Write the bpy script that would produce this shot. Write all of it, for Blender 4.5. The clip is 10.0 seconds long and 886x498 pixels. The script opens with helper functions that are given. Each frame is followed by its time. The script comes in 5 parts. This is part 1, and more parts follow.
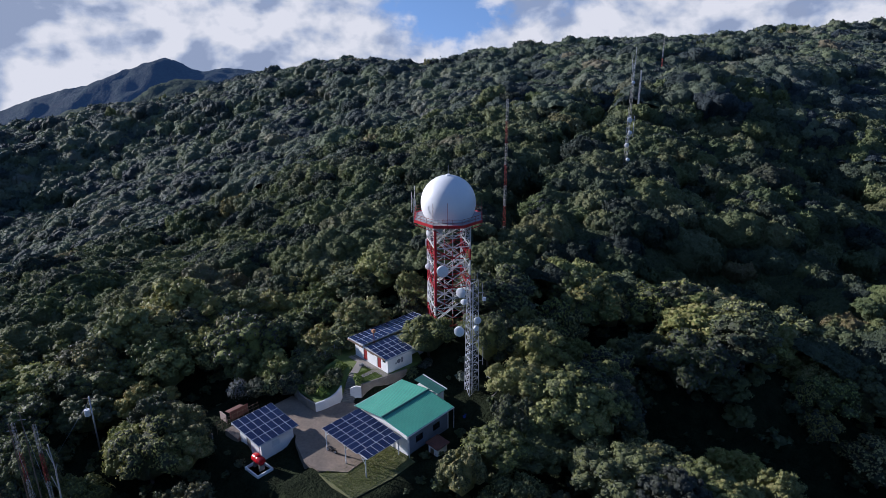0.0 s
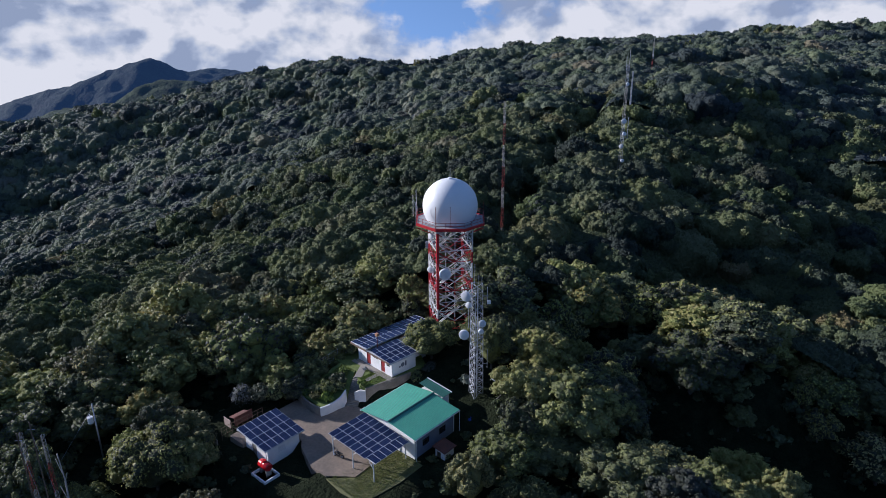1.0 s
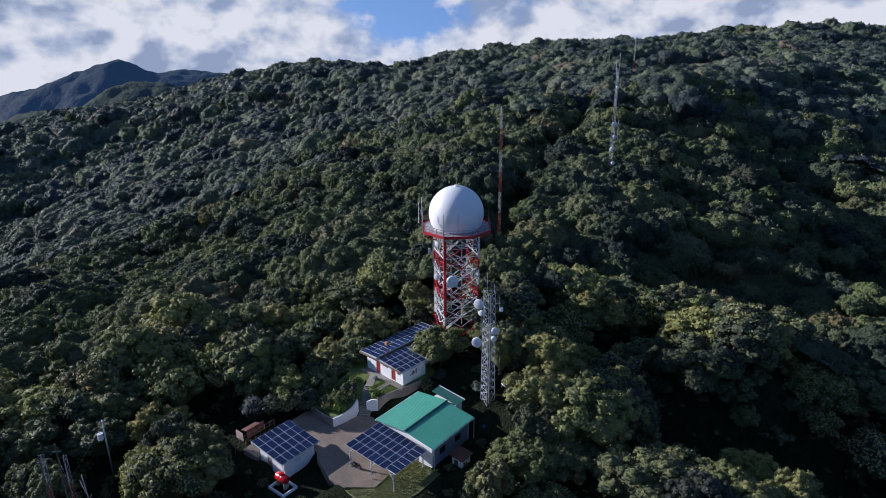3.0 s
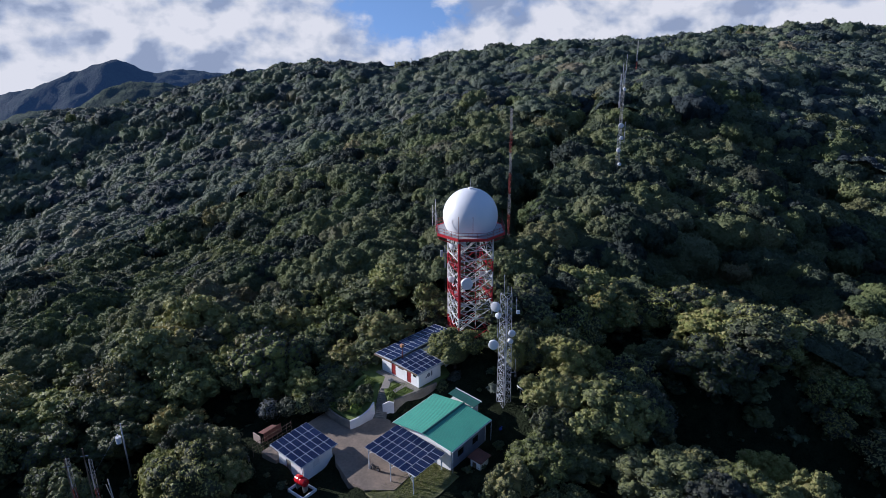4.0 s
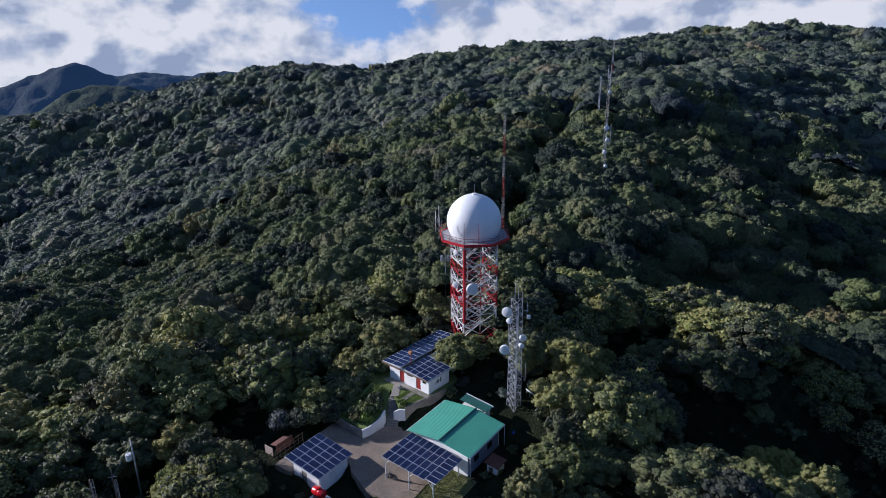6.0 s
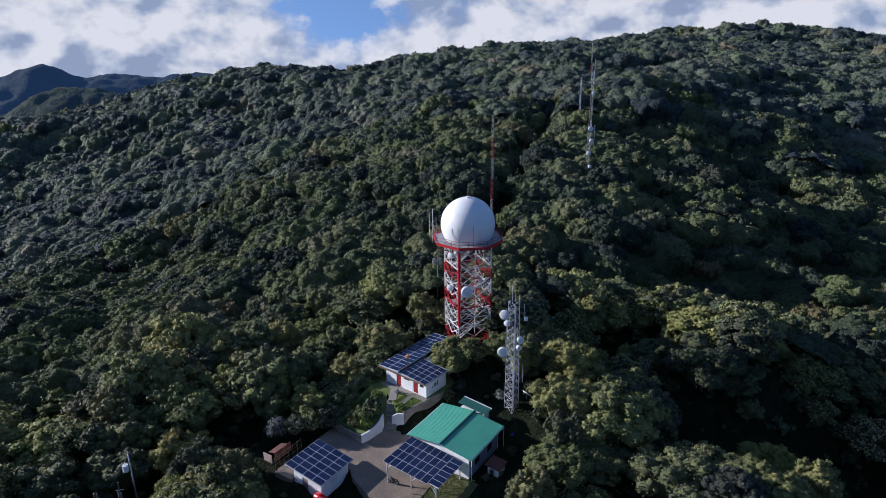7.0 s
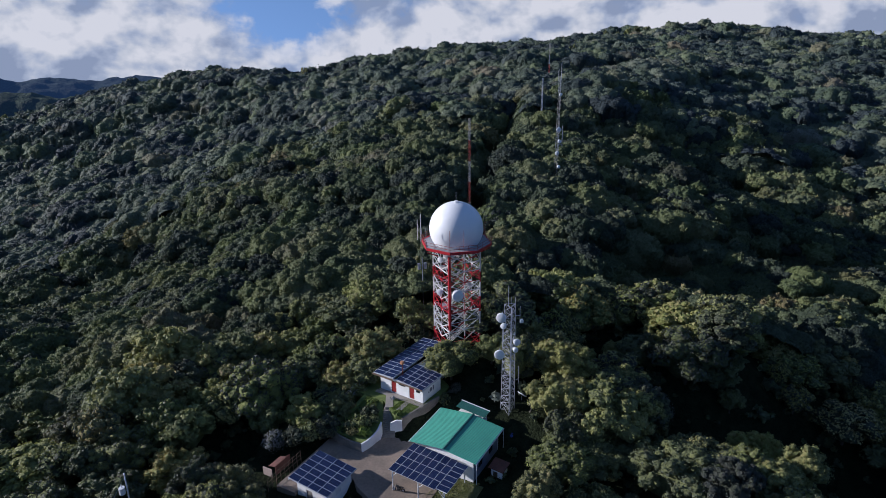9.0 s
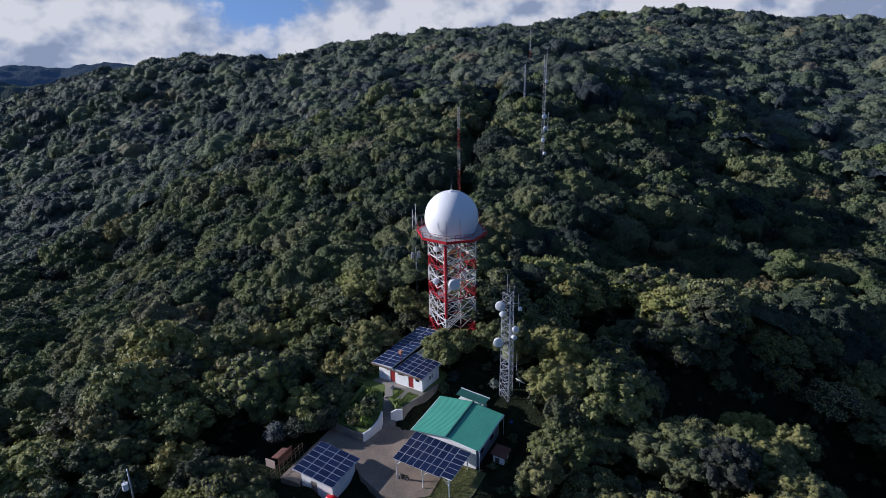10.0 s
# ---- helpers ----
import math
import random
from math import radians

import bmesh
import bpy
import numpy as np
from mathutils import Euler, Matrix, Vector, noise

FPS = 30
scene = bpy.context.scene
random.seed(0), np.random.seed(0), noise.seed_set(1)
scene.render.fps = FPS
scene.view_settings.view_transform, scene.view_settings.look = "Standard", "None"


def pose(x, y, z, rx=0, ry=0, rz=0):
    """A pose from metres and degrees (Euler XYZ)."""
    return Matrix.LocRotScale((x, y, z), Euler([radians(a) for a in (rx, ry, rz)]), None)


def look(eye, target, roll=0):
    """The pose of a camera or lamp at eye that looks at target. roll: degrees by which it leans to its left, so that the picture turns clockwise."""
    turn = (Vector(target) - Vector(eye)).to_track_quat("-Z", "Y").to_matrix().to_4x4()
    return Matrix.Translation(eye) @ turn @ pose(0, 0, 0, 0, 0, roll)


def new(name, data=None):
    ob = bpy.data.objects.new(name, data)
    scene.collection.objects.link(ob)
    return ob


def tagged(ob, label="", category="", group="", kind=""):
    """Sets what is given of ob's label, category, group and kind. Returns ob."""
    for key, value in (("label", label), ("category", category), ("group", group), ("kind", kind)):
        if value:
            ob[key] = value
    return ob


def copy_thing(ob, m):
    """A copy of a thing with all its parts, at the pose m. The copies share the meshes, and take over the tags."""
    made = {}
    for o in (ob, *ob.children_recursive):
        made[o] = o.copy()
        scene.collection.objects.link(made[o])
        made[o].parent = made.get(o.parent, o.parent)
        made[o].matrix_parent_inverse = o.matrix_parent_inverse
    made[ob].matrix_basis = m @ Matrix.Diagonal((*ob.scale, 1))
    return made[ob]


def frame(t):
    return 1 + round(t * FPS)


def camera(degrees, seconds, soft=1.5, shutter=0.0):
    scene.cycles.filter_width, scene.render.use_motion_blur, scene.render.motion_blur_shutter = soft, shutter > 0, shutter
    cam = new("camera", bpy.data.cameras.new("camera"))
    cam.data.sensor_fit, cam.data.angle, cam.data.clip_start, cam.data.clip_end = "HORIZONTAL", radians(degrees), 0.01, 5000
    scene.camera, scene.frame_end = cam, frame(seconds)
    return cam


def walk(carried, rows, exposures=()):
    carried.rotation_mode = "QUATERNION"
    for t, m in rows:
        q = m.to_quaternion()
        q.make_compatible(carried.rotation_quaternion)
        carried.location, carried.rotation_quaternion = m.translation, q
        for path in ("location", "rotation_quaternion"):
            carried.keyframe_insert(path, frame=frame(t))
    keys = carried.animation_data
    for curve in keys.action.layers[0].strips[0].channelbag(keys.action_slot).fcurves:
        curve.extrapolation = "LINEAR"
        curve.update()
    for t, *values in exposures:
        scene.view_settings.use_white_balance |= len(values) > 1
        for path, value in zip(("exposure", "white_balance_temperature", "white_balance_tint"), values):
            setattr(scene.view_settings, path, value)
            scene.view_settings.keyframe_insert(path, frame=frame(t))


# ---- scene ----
cam = camera(67.8, 10.0, soft=0.7)
PATH = [
    (0, (2.415, 0.123, 59.266), (2.361, 2.003, 58.588), -0.3),
    (0.5, (1.202, 0.163, 59.48), (1.166, 2.044, 58.802), -0.3),
    (1, (0.061, 0.092, 59.855), (0.044, 1.973, 59.176), -0.3),
    (1.5, (-1.137, 0.109, 60.176), (-1.136, 1.99, 59.498), -0.3),
    (2, (-2.457, 0.152, 60.366), (-2.434, 2.033, 59.689), -0.4),
    (2.5, (-3.732, 0.235, 60.787), (-3.687, 2.116, 60.108), -0.4),
    (4, (-7.792, 0.284, 61.659), (-7.728, 2.164, 60.978), -0.4),
    (4.5, (-9.192, 0.387, 61.842), (-9.118, 2.267, 61.162), -0.4),
    (5, (-10.571, 0.416, 62.156), (-10.476, 2.294, 61.475), -0.4),
    (5.5, (-12.004, 0.519, 62.388), (-11.882, 2.396, 61.708), -0.5),
    (7, (-16.347, 0.867, 63.267), (-16.123, 2.734, 62.587), -0.6),
    (7.5, (-17.81, 1.06, 63.522), (-17.552, 2.923, 62.842), -0.6),
    (8, (-19.317, 1.268, 63.712), (-19.024, 3.126, 63.031), -0.7),
    (8.5, (-20.909, 1.535, 63.912), (-20.579, 3.386, 63.232), -0.7),
    (9, (-22.4, 1.776, 64.218), (-22.034, 3.62, 63.536), -0.8),
    (9.5, (-23.92, 2.009, 64.499), (-23.521, 3.838, 63.797), -0.8),
    (10, (-25.405, 2.308, 64.827), (-24.976, 4.123, 64.105), -0.9),
]
walk(cam, [(t, look(eye, target, roll)) for t, eye, target, roll in PATH],
     exposures=[(0.0, 0.40, 5750, 16), (6.0, 0.40, 5750, 16), (10.0, 0.22, 5750, 16)])

# ---- light ----
SUN_AZ, SUN_EL = -68.0, 18.5          # degrees from +y towards +x, and above the horizon
sun_way = Vector((math.sin(radians(SUN_AZ)) * math.cos(radians(SUN_EL)),
                  math.cos(radians(SUN_AZ)) * math.cos(radians(SUN_EL)), math.sin(radians(SUN_EL))))
sun_data = bpy.data.lights.new("sun", "SUN")
sun_data.energy, sun_data.angle, sun_data.color = 5.0, radians(0.55), (1.0, 0.94, 0.86)
sun_lamp = new("sun", sun_data)
sun_lamp.rotation_euler = sun_way.to_track_quat("Z", "Y").to_euler()

world = bpy.data.worlds.new("sky")
scene.world = world
world.use_nodes = True
wn, wl = world.node_tree.nodes, world.node_tree.links
wn.clear()


def math_node(tree, op, a, b=None, clamp=False):
    n = tree.nodes.new("ShaderNodeMath")
    n.operation, n.use_clamp = op, clamp
    for slot, v in ((0, a), (1, b)):
        if v is None:
            continue
        if isinstance(v, (int, float)):
            n.inputs[slot].default_value = v
        else:
            tree.links.new(v, n.inputs[slot])
    return n.outputs[0]


def ramp_node(tree, fac, stops):
    n = tree.nodes.new("ShaderNodeValToRGB")
    tree.links.new(fac, n.inputs[0])
    els = n.color_ramp.elements
    while len(els) < len(stops):
        els.new(0.5)
    for e, (p, c) in zip(els, stops):
        e.position, e.color = p, (*c, 1) if len(c) == 3 else c
    return n.outputs[0]


def noise_node(tree, vec, scale, detail=4.0, rough=0.55, distortion=0.0):
    n = tree.nodes.new("ShaderNodeTexNoise")
    n.inputs["Scale"].default_value, n.inputs["Detail"].default_value = scale, detail
    n.inputs["Roughness"].default_value, n.inputs["Distortion"].default_value = rough, distortion
    if vec is not None:
        tree.links.new(vec, n.inputs["Vector"])
    return n.outputs["Fac"]


def mix_node(tree, fac, a, b, blend="MIX"):
    n = tree.nodes.new("ShaderNodeMix")
    n.data_type, n.blend_type = "RGBA", blend
    for slot, v in ((0, fac), (6, a), (7, b)):
        if isinstance(v, (int, float)):
            n.inputs[slot].default_value = v
        elif isinstance(v, tuple):
            n.inputs[slot].default_value = (*v, 1)
        else:
            tree.links.new(v, n.inputs[slot])
    return n.outputs[2]


def build_sky():
    t = world.node_tree
    co = wn.new("ShaderNodeTexCoord").outputs["Generated"]
    sep = wn.new("ShaderNodeSeparateXYZ")
    wl.new(co, sep.inputs[0])
    up = wn.new("ShaderNodeCombineXYZ")
    wl.new(sep.outputs[0], up.inputs[0]), wl.new(sep.outputs[1], up.inputs[1])
    wl.new(math_node(t, "MAXIMUM", math_node(t, "ADD", sep.outputs[2], 0.42), 0.05), up.inputs[2])
    sky = wn.new("ShaderNodeTexSky")
    sky.sky_type, sky.sun_disc = "NISHITA", False
    sky.sun_elevation, sky.sun_rotation = radians(SUN_EL), radians(SUN_AZ)
    sky.altitude, sky.air_density, sky.dust_density, sky.ozone_density = 1500, 1.0, 0.4, 2.0
    wl.new(up.outputs[0], sky.inputs[0])
    blue = wn.new("ShaderNodeBackground")
    blue.inputs[1].default_value = SKY
    wl.new(sky.outputs[0], blue.inputs[0])
    # cumulus: puffed noise over the directions, thick near the horizon, thinning out overhead, with one blue gap
    flat = wn.new("ShaderNodeMapping")
    flat.inputs["Scale"].default_value = (1, 1, 1.35)
    flat.inputs["Location"].default_value = CLOUD_SHIFT
    wl.new(co, flat.inputs[0])
    v = flat.outputs[0]

    def puffs(vec):
        a, b = noise_node(t, vec, 6.2, 9.0, 0.54, 0.15), noise_node(t, vec, 17.0, 7.0, 0.6, 0.2)
        return math_node(t, "ADD", math_node(t, "MULTIPLY", a, 0.72), math_node(t, "MULTIPLY", b, 0.28))

    body = puffs(v)
    shifted = wn.new("ShaderNodeVectorMath")
    shifted.operation = "ADD"
    shifted.inputs[1].default_value = (-0.022, 0.0, 0.026)
    wl.new(v, shifted.inputs[0])
    crisp = math_node(t, "SUBTRACT", body, puffs(shifted.outputs[0]))
    relief = math_node(t, "SUBTRACT", noise_node(t, v, 6.2, 4.0, 0.54, 0.15), noise_node(t, shifted.outputs[0], 6.2, 4.0, 0.54, 0.15))
    gap = wn.new("ShaderNodeVectorMath")
    gap.operation = "DISTANCE"
    gap.inputs[1].default_value = GAP
    wl.new(co, gap.inputs[0])
    hole = math_node(t, "SUBTRACT", 1.0, math_node(t, "DIVIDE", gap.outputs["Value"], 0.17), True)
    high = math_node(t, "MULTIPLY", math_node(t, "MAXIMUM", math_node(t, "SUBTRACT", sep.outputs[2], 0.03), 0.0), 2.4)
    low = math_node(t, "MULTIPLY", math_node(t, "MAXIMUM", math_node(t, "MULTIPLY", sep.outputs[2], -1.0), 0.0), 1.6)
    west = math_node(t, "MULTIPLY", math_node(t, "MINIMUM", sep.outputs[0], 0.0), -0.22)
    clear = math_node(t, "ADD", math_node(t, "MULTIPLY", math_node(t, "MAXIMUM", math_node(t, "SUBTRACT", sep.outputs[0], 0.55), 0.0), -0.5),
                      math_node(t, "MULTIPLY", math_node(t, "MINIMUM", sep.outputs[1], 0.0), 0.25))
    west = math_node(t, "ADD", west, clear)
    dens = math_node(t, "ADD", math_node(t, "SUBTRACT", math_node(t, "SUBTRACT", body, math_node(t, "MULTIPLY", hole, 0.27)), high), math_node(t, "ADD", low, west))
    mask = ramp_node(t, dens, [(0.33, (0, 0, 0)), (0.40, (0.8, 0.8, 0.8)), (0.48, (1, 1, 1))])
    # billows lit from the sun's side, bluish-grey hollows
    tone = math_node(t, "ADD", math_node(t, "ADD", math_node(t, "MULTIPLY", relief, 1.9), math_node(t, "MULTIPLY", crisp, 2.1)), math_node(t, "ADD", 0.19, math_node(t, "MULTIPLY", body, 0.80)))
    lit = ramp_node(t, tone, [(0.28, (0.46, 0.54, 0.69)), (0.45, (0.68, 0.75, 0.87)), (0.60, (0.94, 0.96, 0.98)), (0.76, (1.16, 1.14, 1.11))])
    cloud = wn.new("ShaderNodeBackground")
    cloud.inputs[1].default_value = CLOUD
    wl.new(lit, cloud.inputs[0])
    both = wn.new("ShaderNodeMixShader")
    wl.new(mask, both.inputs[0]), wl.new(blue.outputs[0], both.inputs[1]), wl.new(cloud.outputs[0], both.inputs[2])
    out = wn.new("ShaderNodeOutputWorld")
    wl.new(both.outputs[0], out.inputs[0])


SKY, CLOUD, CLOUD_SHIFT, GAP = 0.145, 0.49, (0.3, 0.0, 0.1), (0.0, 0.998, 0.03)
build_sky()

# ---- materials ----


def material(name, rough=0.7, metal=0.0):
    m = bpy.data.materials.new(name)
    m.use_nodes = True
    b = m.node_tree.nodes["Principled BSDF"]
    b.inputs["Roughness"].default_value, b.inputs["Metallic"].default_value = rough, metal
    return m, m.node_tree, b


def coords(tree, kind="Object"):
    return tree.nodes.new("ShaderNodeTexCoord").outputs[kind]


def worn(name, base, dark, rough=0.6, metal=0.0, scale=0.8, fine=14.0, low=0.35, high=0.7, bump=0.0, world_space=True):
    """Paint, concrete or metal with stains at a large and a small scale."""
    m, t, b = material(name, rough, metal)
    if world_space:
        vec = t.nodes.new("ShaderNodeNewGeometry").outputs["Position"]
    else:
        vec = coords(t)
    a, f = noise_node(t, vec, scale, 5, 0.6), noise_node(t, vec, fine, 4, 0.6)
    mixed = math_node(t, "ADD", math_node(t, "MULTIPLY", a, 0.7), math_node(t, "MULTIPLY", f, 0.3))
    col = ramp_node(t, mixed, [(low, dark), (high, base)])
    t.links.new(col, b.inputs["Base Color"])
    if bump:
        n = t.nodes.new("ShaderNodeBump")
        n.inputs["Strength"].default_value, n.inputs["Distance"].default_value = bump, 0.03
        t.links.new(f, n.inputs["Height"]), t.links.new(n.outputs[0], b.inputs["Normal"])
    return m


def foliage(name, tones, island=False, gloss=0.6, leafy=0.0, by_crown=False):
    """Leaves: tone by tree, by patch of the wood and by leaf, with some light passing through; leafy: relief of leaf clumps."""
    m, t, b = material(name, gloss)
    pos = t.nodes.new("ShaderNodeNewGeometry")
    rnd = pos.outputs["Random Per Island"] if island else t.nodes.new("ShaderNodeObjectInfo").outputs["Random"]
    if by_crown:
        own = t.nodes.new("ShaderNodeAttribute")
        own.attribute_name = "tone"
        rnd = own.outputs["Fac"]
    stand = noise_node(t, pos.outputs["Position"], 0.022, 3, 0.6)
    patch = noise_node(t, pos.outputs["Position"], 0.13, 3, 0.6)
    grain = noise_node(t, pos.outputs["Position"], 1.3, 3, 0.6)
    weights = (0.16, 0.30, 0.36, 0.22) if island and not by_crown else (0.34, 0.22, 0.20, 0.26)
    k = 0.0
    for w, v in zip(weights, (rnd, stand, patch, grain)):
        k = math_node(t, "ADD", math_node(t, "MULTIPLY", v, w), k)
    n = len(tones)
    col = ramp_node(t, k, [(0.34 + 0.40 * i / (n - 1), c) for i, c in enumerate(tones)])
    # some kinds are greyer, some browner than their neighbours
    kind = math_node(t, "FRACT", math_node(t, "MULTIPLY", rnd, 7.31))
    dull = ramp_node(t, kind, [(0.0, (0.95, 0.95, 1.10)), (0.25, (0.98, 0.98, 1.05)), (0.5, (1, 1, 1)), (0.75, (0.98, 1.04, 0.9)), (0.92, (1.02, 1.02, 0.92)), (1.0, (1.22, 0.95, 0.95))])
    col = mix_node(t, 1.0, col, dull, "MULTIPLY")
    t.links.new(col, b.inputs["Base Color"])
    b.inputs["Specular IOR Level"].default_value = 0.3
    if leafy:
        fine = noise_node(t, pos.outputs["Position"], 1.9, 7, 0.8)
        bump = t.nodes.new("ShaderNodeBump")
        bump.inputs["Strength"].default_value, bump.inputs["Distance"].default_value = leafy, 0.9
        t.links.new(fine, bump.inputs["Height"]), t.links.new(bump.outputs[0], b.inputs["Normal"])
    thin = t.nodes.new("ShaderNodeBsdfTranslucent")
    t.links.new(col, thin.inputs[0])
    both = t.nodes.new("ShaderNodeMixShader")
    both.inputs[0].default_value = 0.0 if leafy else 0.20
    t.links.new(b.outputs[0], both.inputs[1]), t.links.new(thin.outputs[0], both.inputs[2])
    t.links.new(both.outputs[0], t.nodes["Material Output"].inputs[0])
    return m


TONES = [(0.051, 0.058, 0.043), (0.096, 0.110, 0.053), (0.155, 0.173, 0.066), (0.233, 0.249, 0.078), (0.306, 0.281, 0.102), (0.322, 0.253, 0.135)]
leaf_near = foliage("leaves", TONES)
# far leaf tones, shifted to blue-grey to paint in the air's haze
HAZY_FAR_TONES = [(0.030, 0.044, 0.046), (0.050, 0.069, 0.062), (0.077, 0.101, 0.074), (0.111, 0.139, 0.085), (0.146, 0.165, 0.105), (0.157, 0.157, 0.120)]
leaf_far = foliage("far_leaves", HAZY_FAR_TONES, True, 0.85, 0.0, True)
crown_far = foliage("far_crowns", HAZY_FAR_TONES, True, 0.75, 1.0, True)
MID_TONES = [(0.030, 0.042, 0.034), (0.054, 0.072, 0.044), (0.085, 0.108, 0.054), (0.125, 0.148, 0.064), (0.160, 0.172, 0.080), (0.170, 0.160, 0.095)]
leaf_mid = foliage("slope_leaves", MID_TONES, True, 0.75, 0.0, True)
crown_mid = foliage("slope_crowns", MID_TONES, True, 0.85, 1.0, True)
bush_leaf = foliage("bush_leaves", MID_TONES, True)
bush_body = foliage("bush_bodies", MID_TONES, True, 0.85, 1.0)
crown_near = foliage("crown_leaves", TONES, False, 0.75, 0.9)
# solid filling of the shrubs, its dark colour painting the shade between leaves
shade_core = worn("inner_crown_shade", (0.030, 0.045, 0.018), (0.012, 0.018, 0.009), 0.9, scale=1.2, fine=6)
bark = worn("bark", (0.16, 0.13, 0.10), (0.06, 0.05, 0.04), 0.9, fine=20, bump=0.4)
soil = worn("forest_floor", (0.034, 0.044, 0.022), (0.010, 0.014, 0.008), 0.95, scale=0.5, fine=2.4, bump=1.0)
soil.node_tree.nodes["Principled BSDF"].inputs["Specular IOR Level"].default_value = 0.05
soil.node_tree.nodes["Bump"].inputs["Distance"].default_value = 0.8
white_paint = worn("white_paint", (0.86, 0.86, 0.86), (0.70, 0.70, 0.69), 0.6, scale=0.6)
radome_white = worn("radome_shell", (0.82, 0.83, 0.84), (0.76, 0.77, 0.78), 0.4, scale=0.3)
red_paint = worn("red_paint", (0.50, 0.014, 0.026), (0.34, 0.012, 0.018), 0.45, scale=1.5)
tower_white = worn("white_steel", (0.74, 0.74, 0.73), (0.50, 0.48, 0.46), 0.5, scale=1.5)
galvanised = worn("galvanised_steel", (0.46, 0.48, 0.52), (0.30, 0.32, 0.36), 0.5, 0.35, scale=2)
green_metal = worn("green_roof_sheet", (0.085, 0.37, 0.26), (0.065, 0.29, 0.21), 0.42, scale=0.4, fine=3)
dark_green = worn("dark_green_sheet", (0.035, 0.16, 0.125), (0.025, 0.11, 0.09), 0.5, scale=0.5)
concrete = worn("concrete", (0.36, 0.33, 0.29), (0.20, 0.18, 0.16), 0.85, scale=0.25, fine=3, bump=0.3)
grey_wall = worn("grey_concrete_wall", (0.27, 0.245, 0.21), (0.14, 0.125, 0.105), 0.85, scale=0.7, fine=5, bump=0.3)

# ---- shapes ----


def mesh_from(name, bm, mat, smooth=False):
    me = bpy.data.meshes.new(name)
    bm.to_mesh(me)
    bm.free()
    me.materials.append(mat)
    if smooth:
        me.shade_smooth()
    return me


def part(name, bm, mat, parent=None, label="", smooth=False):
    ob = new(name, bm if isinstance(bm, bpy.types.Mesh) else mesh_from(name, bm, mat, smooth))
    ob.parent = parent
    return tagged(ob, label)


def thing(name, label, category, place=(0, 0, 0), turn=0.0, group="", kind=""):
    ob = new(name)
    ob.matrix_basis = pose(*place, 0, 0, turn)
    return tagged(ob, label, category, group, kind)


def box(bm, lo, hi, bevel=0.0):
    """An upright box between two corners."""
    r = bmesh.ops.create_cube(bm, size=1)
    vs = r["verts"]
    for v in vs:
        v.co = Vector([l + (h - l) * (c + 0.5) for l, h, c in zip(lo, hi, v.co)])
    if bevel:
        es = list({e for v in vs for e in v.link_edges})
        bmesh.ops.bevel(bm, geom=es, offset=bevel, segments=1, affect="EDGES")
    return bm


def boxed(lo, hi, bevel=0.0):
    return box(bmesh.new(), lo, hi, bevel)


def slab(points, thick):
    """A flat plate: its top outline, and the thickness below it."""
    bm = bmesh.new()
    top = [bm.verts.new(p) for p in points]
    low = [bm.verts.new(Vector(p) - Vector((0, 0, thick))) for p in points]
    bm.faces.new(top), bm.faces.new(low[::-1])
    for i in range(len(top)):
        j = (i + 1) % len(top)
        bm.faces.new((top[i], low[i], low[j], top[j]))
    bmesh.ops.recalc_face_normals(bm, faces=bm.faces)
    return bm


ROD = {}


def rod(name, a, b, r, mat, parent, sides=6, label=""):
    """A straight bar between two points; all bars of one material share a mesh."""
    key = (mat.name, sides)
    if key not in ROD:
        bm = bmesh.new()
        bmesh.ops.create_cone(bm, cap_ends=True, segments=sides, radius1=1, radius2=1, depth=1)
        ROD[key] = mesh_from("bar", bm, mat)
    a, b = Vector(a), Vector(b)
    ob = new(name, ROD[key])
    ob.parent = parent
    ob.matrix_basis = Matrix.LocRotScale((a + b) / 2, (b - a).to_track_quat("Z", "Y"), (r, r, (b - a).length))
    return tagged(ob, label)


def plate(name, lo, hi, mat, parent, label="", bevel=0.0):
    return part(name, boxed(lo, hi, bevel), mat, parent, label)

# ---- terrain ----
AZ = np.array([-42, -32, -22, -12, -3, 7, 18, 29, 42.0])
RINGS = np.array([60, 80, 105, 138, 180, 235, 310, 405, 500, 600, 760.0])
CANOPY = np.array([
    [2.5, 2.7, 1.3, 1.5, 5.4, 2.5, 5, 10.6, -15],
    [4.3, 7.6, 7.1, 8.4, 13.2, 13.1, 10, 9.2, -12],
    [8, 8.1, 8.5, 10.6, 13.6, 14.5, 10.6, 10.6, -4],
    [3.4, 4.4, 6.2, 8.9, 13.5, 13.8, 12.2, 3.4, -1],
    [-5.8, -4.2, -2.3, 5.7, 14.8, 18.5, 15.3, 13.5, -2.2],
    [-23.3, -17.4, -13.9, 3.9, 16.1, 19.6, 20.4, 10.3, -6.9],
    [-48.5, -36.2, -18, -0.2, 15.5, 25.1, 33.6, 24.1, 7.9],
    [-66.5, -45.9, -22.2, -7.4, 16.7, 29.7, 43, 34.9, 21.8],
    [-65.2, -62.1, -25, 14, 23.6, 35.9, 39.1, 35, 27.9],
    [-38.2, -27, -4.8, 15.8, 10, 15.9, 35.4, 34.1, 29.5],
    [-50, -35, -30, -27.4, -18.4, 0.9, 27.6, 45.4, 35.1],
], float)
TREE = 6.5                             # usual height of the wood over its ground


def cubic(p, f):
    a, b, c, d = p
    return b + 0.5 * f * (c - a + f * (2 * a - 5 * b + 4 * c - d + f * (3 * (b - c) + d - a)))


LANE = [(13, 148), (19, 167), (26, 187), (36, 208), (48.5, 248), (58, 268), (63, 282)]   # a cut strip that climbs past the masts


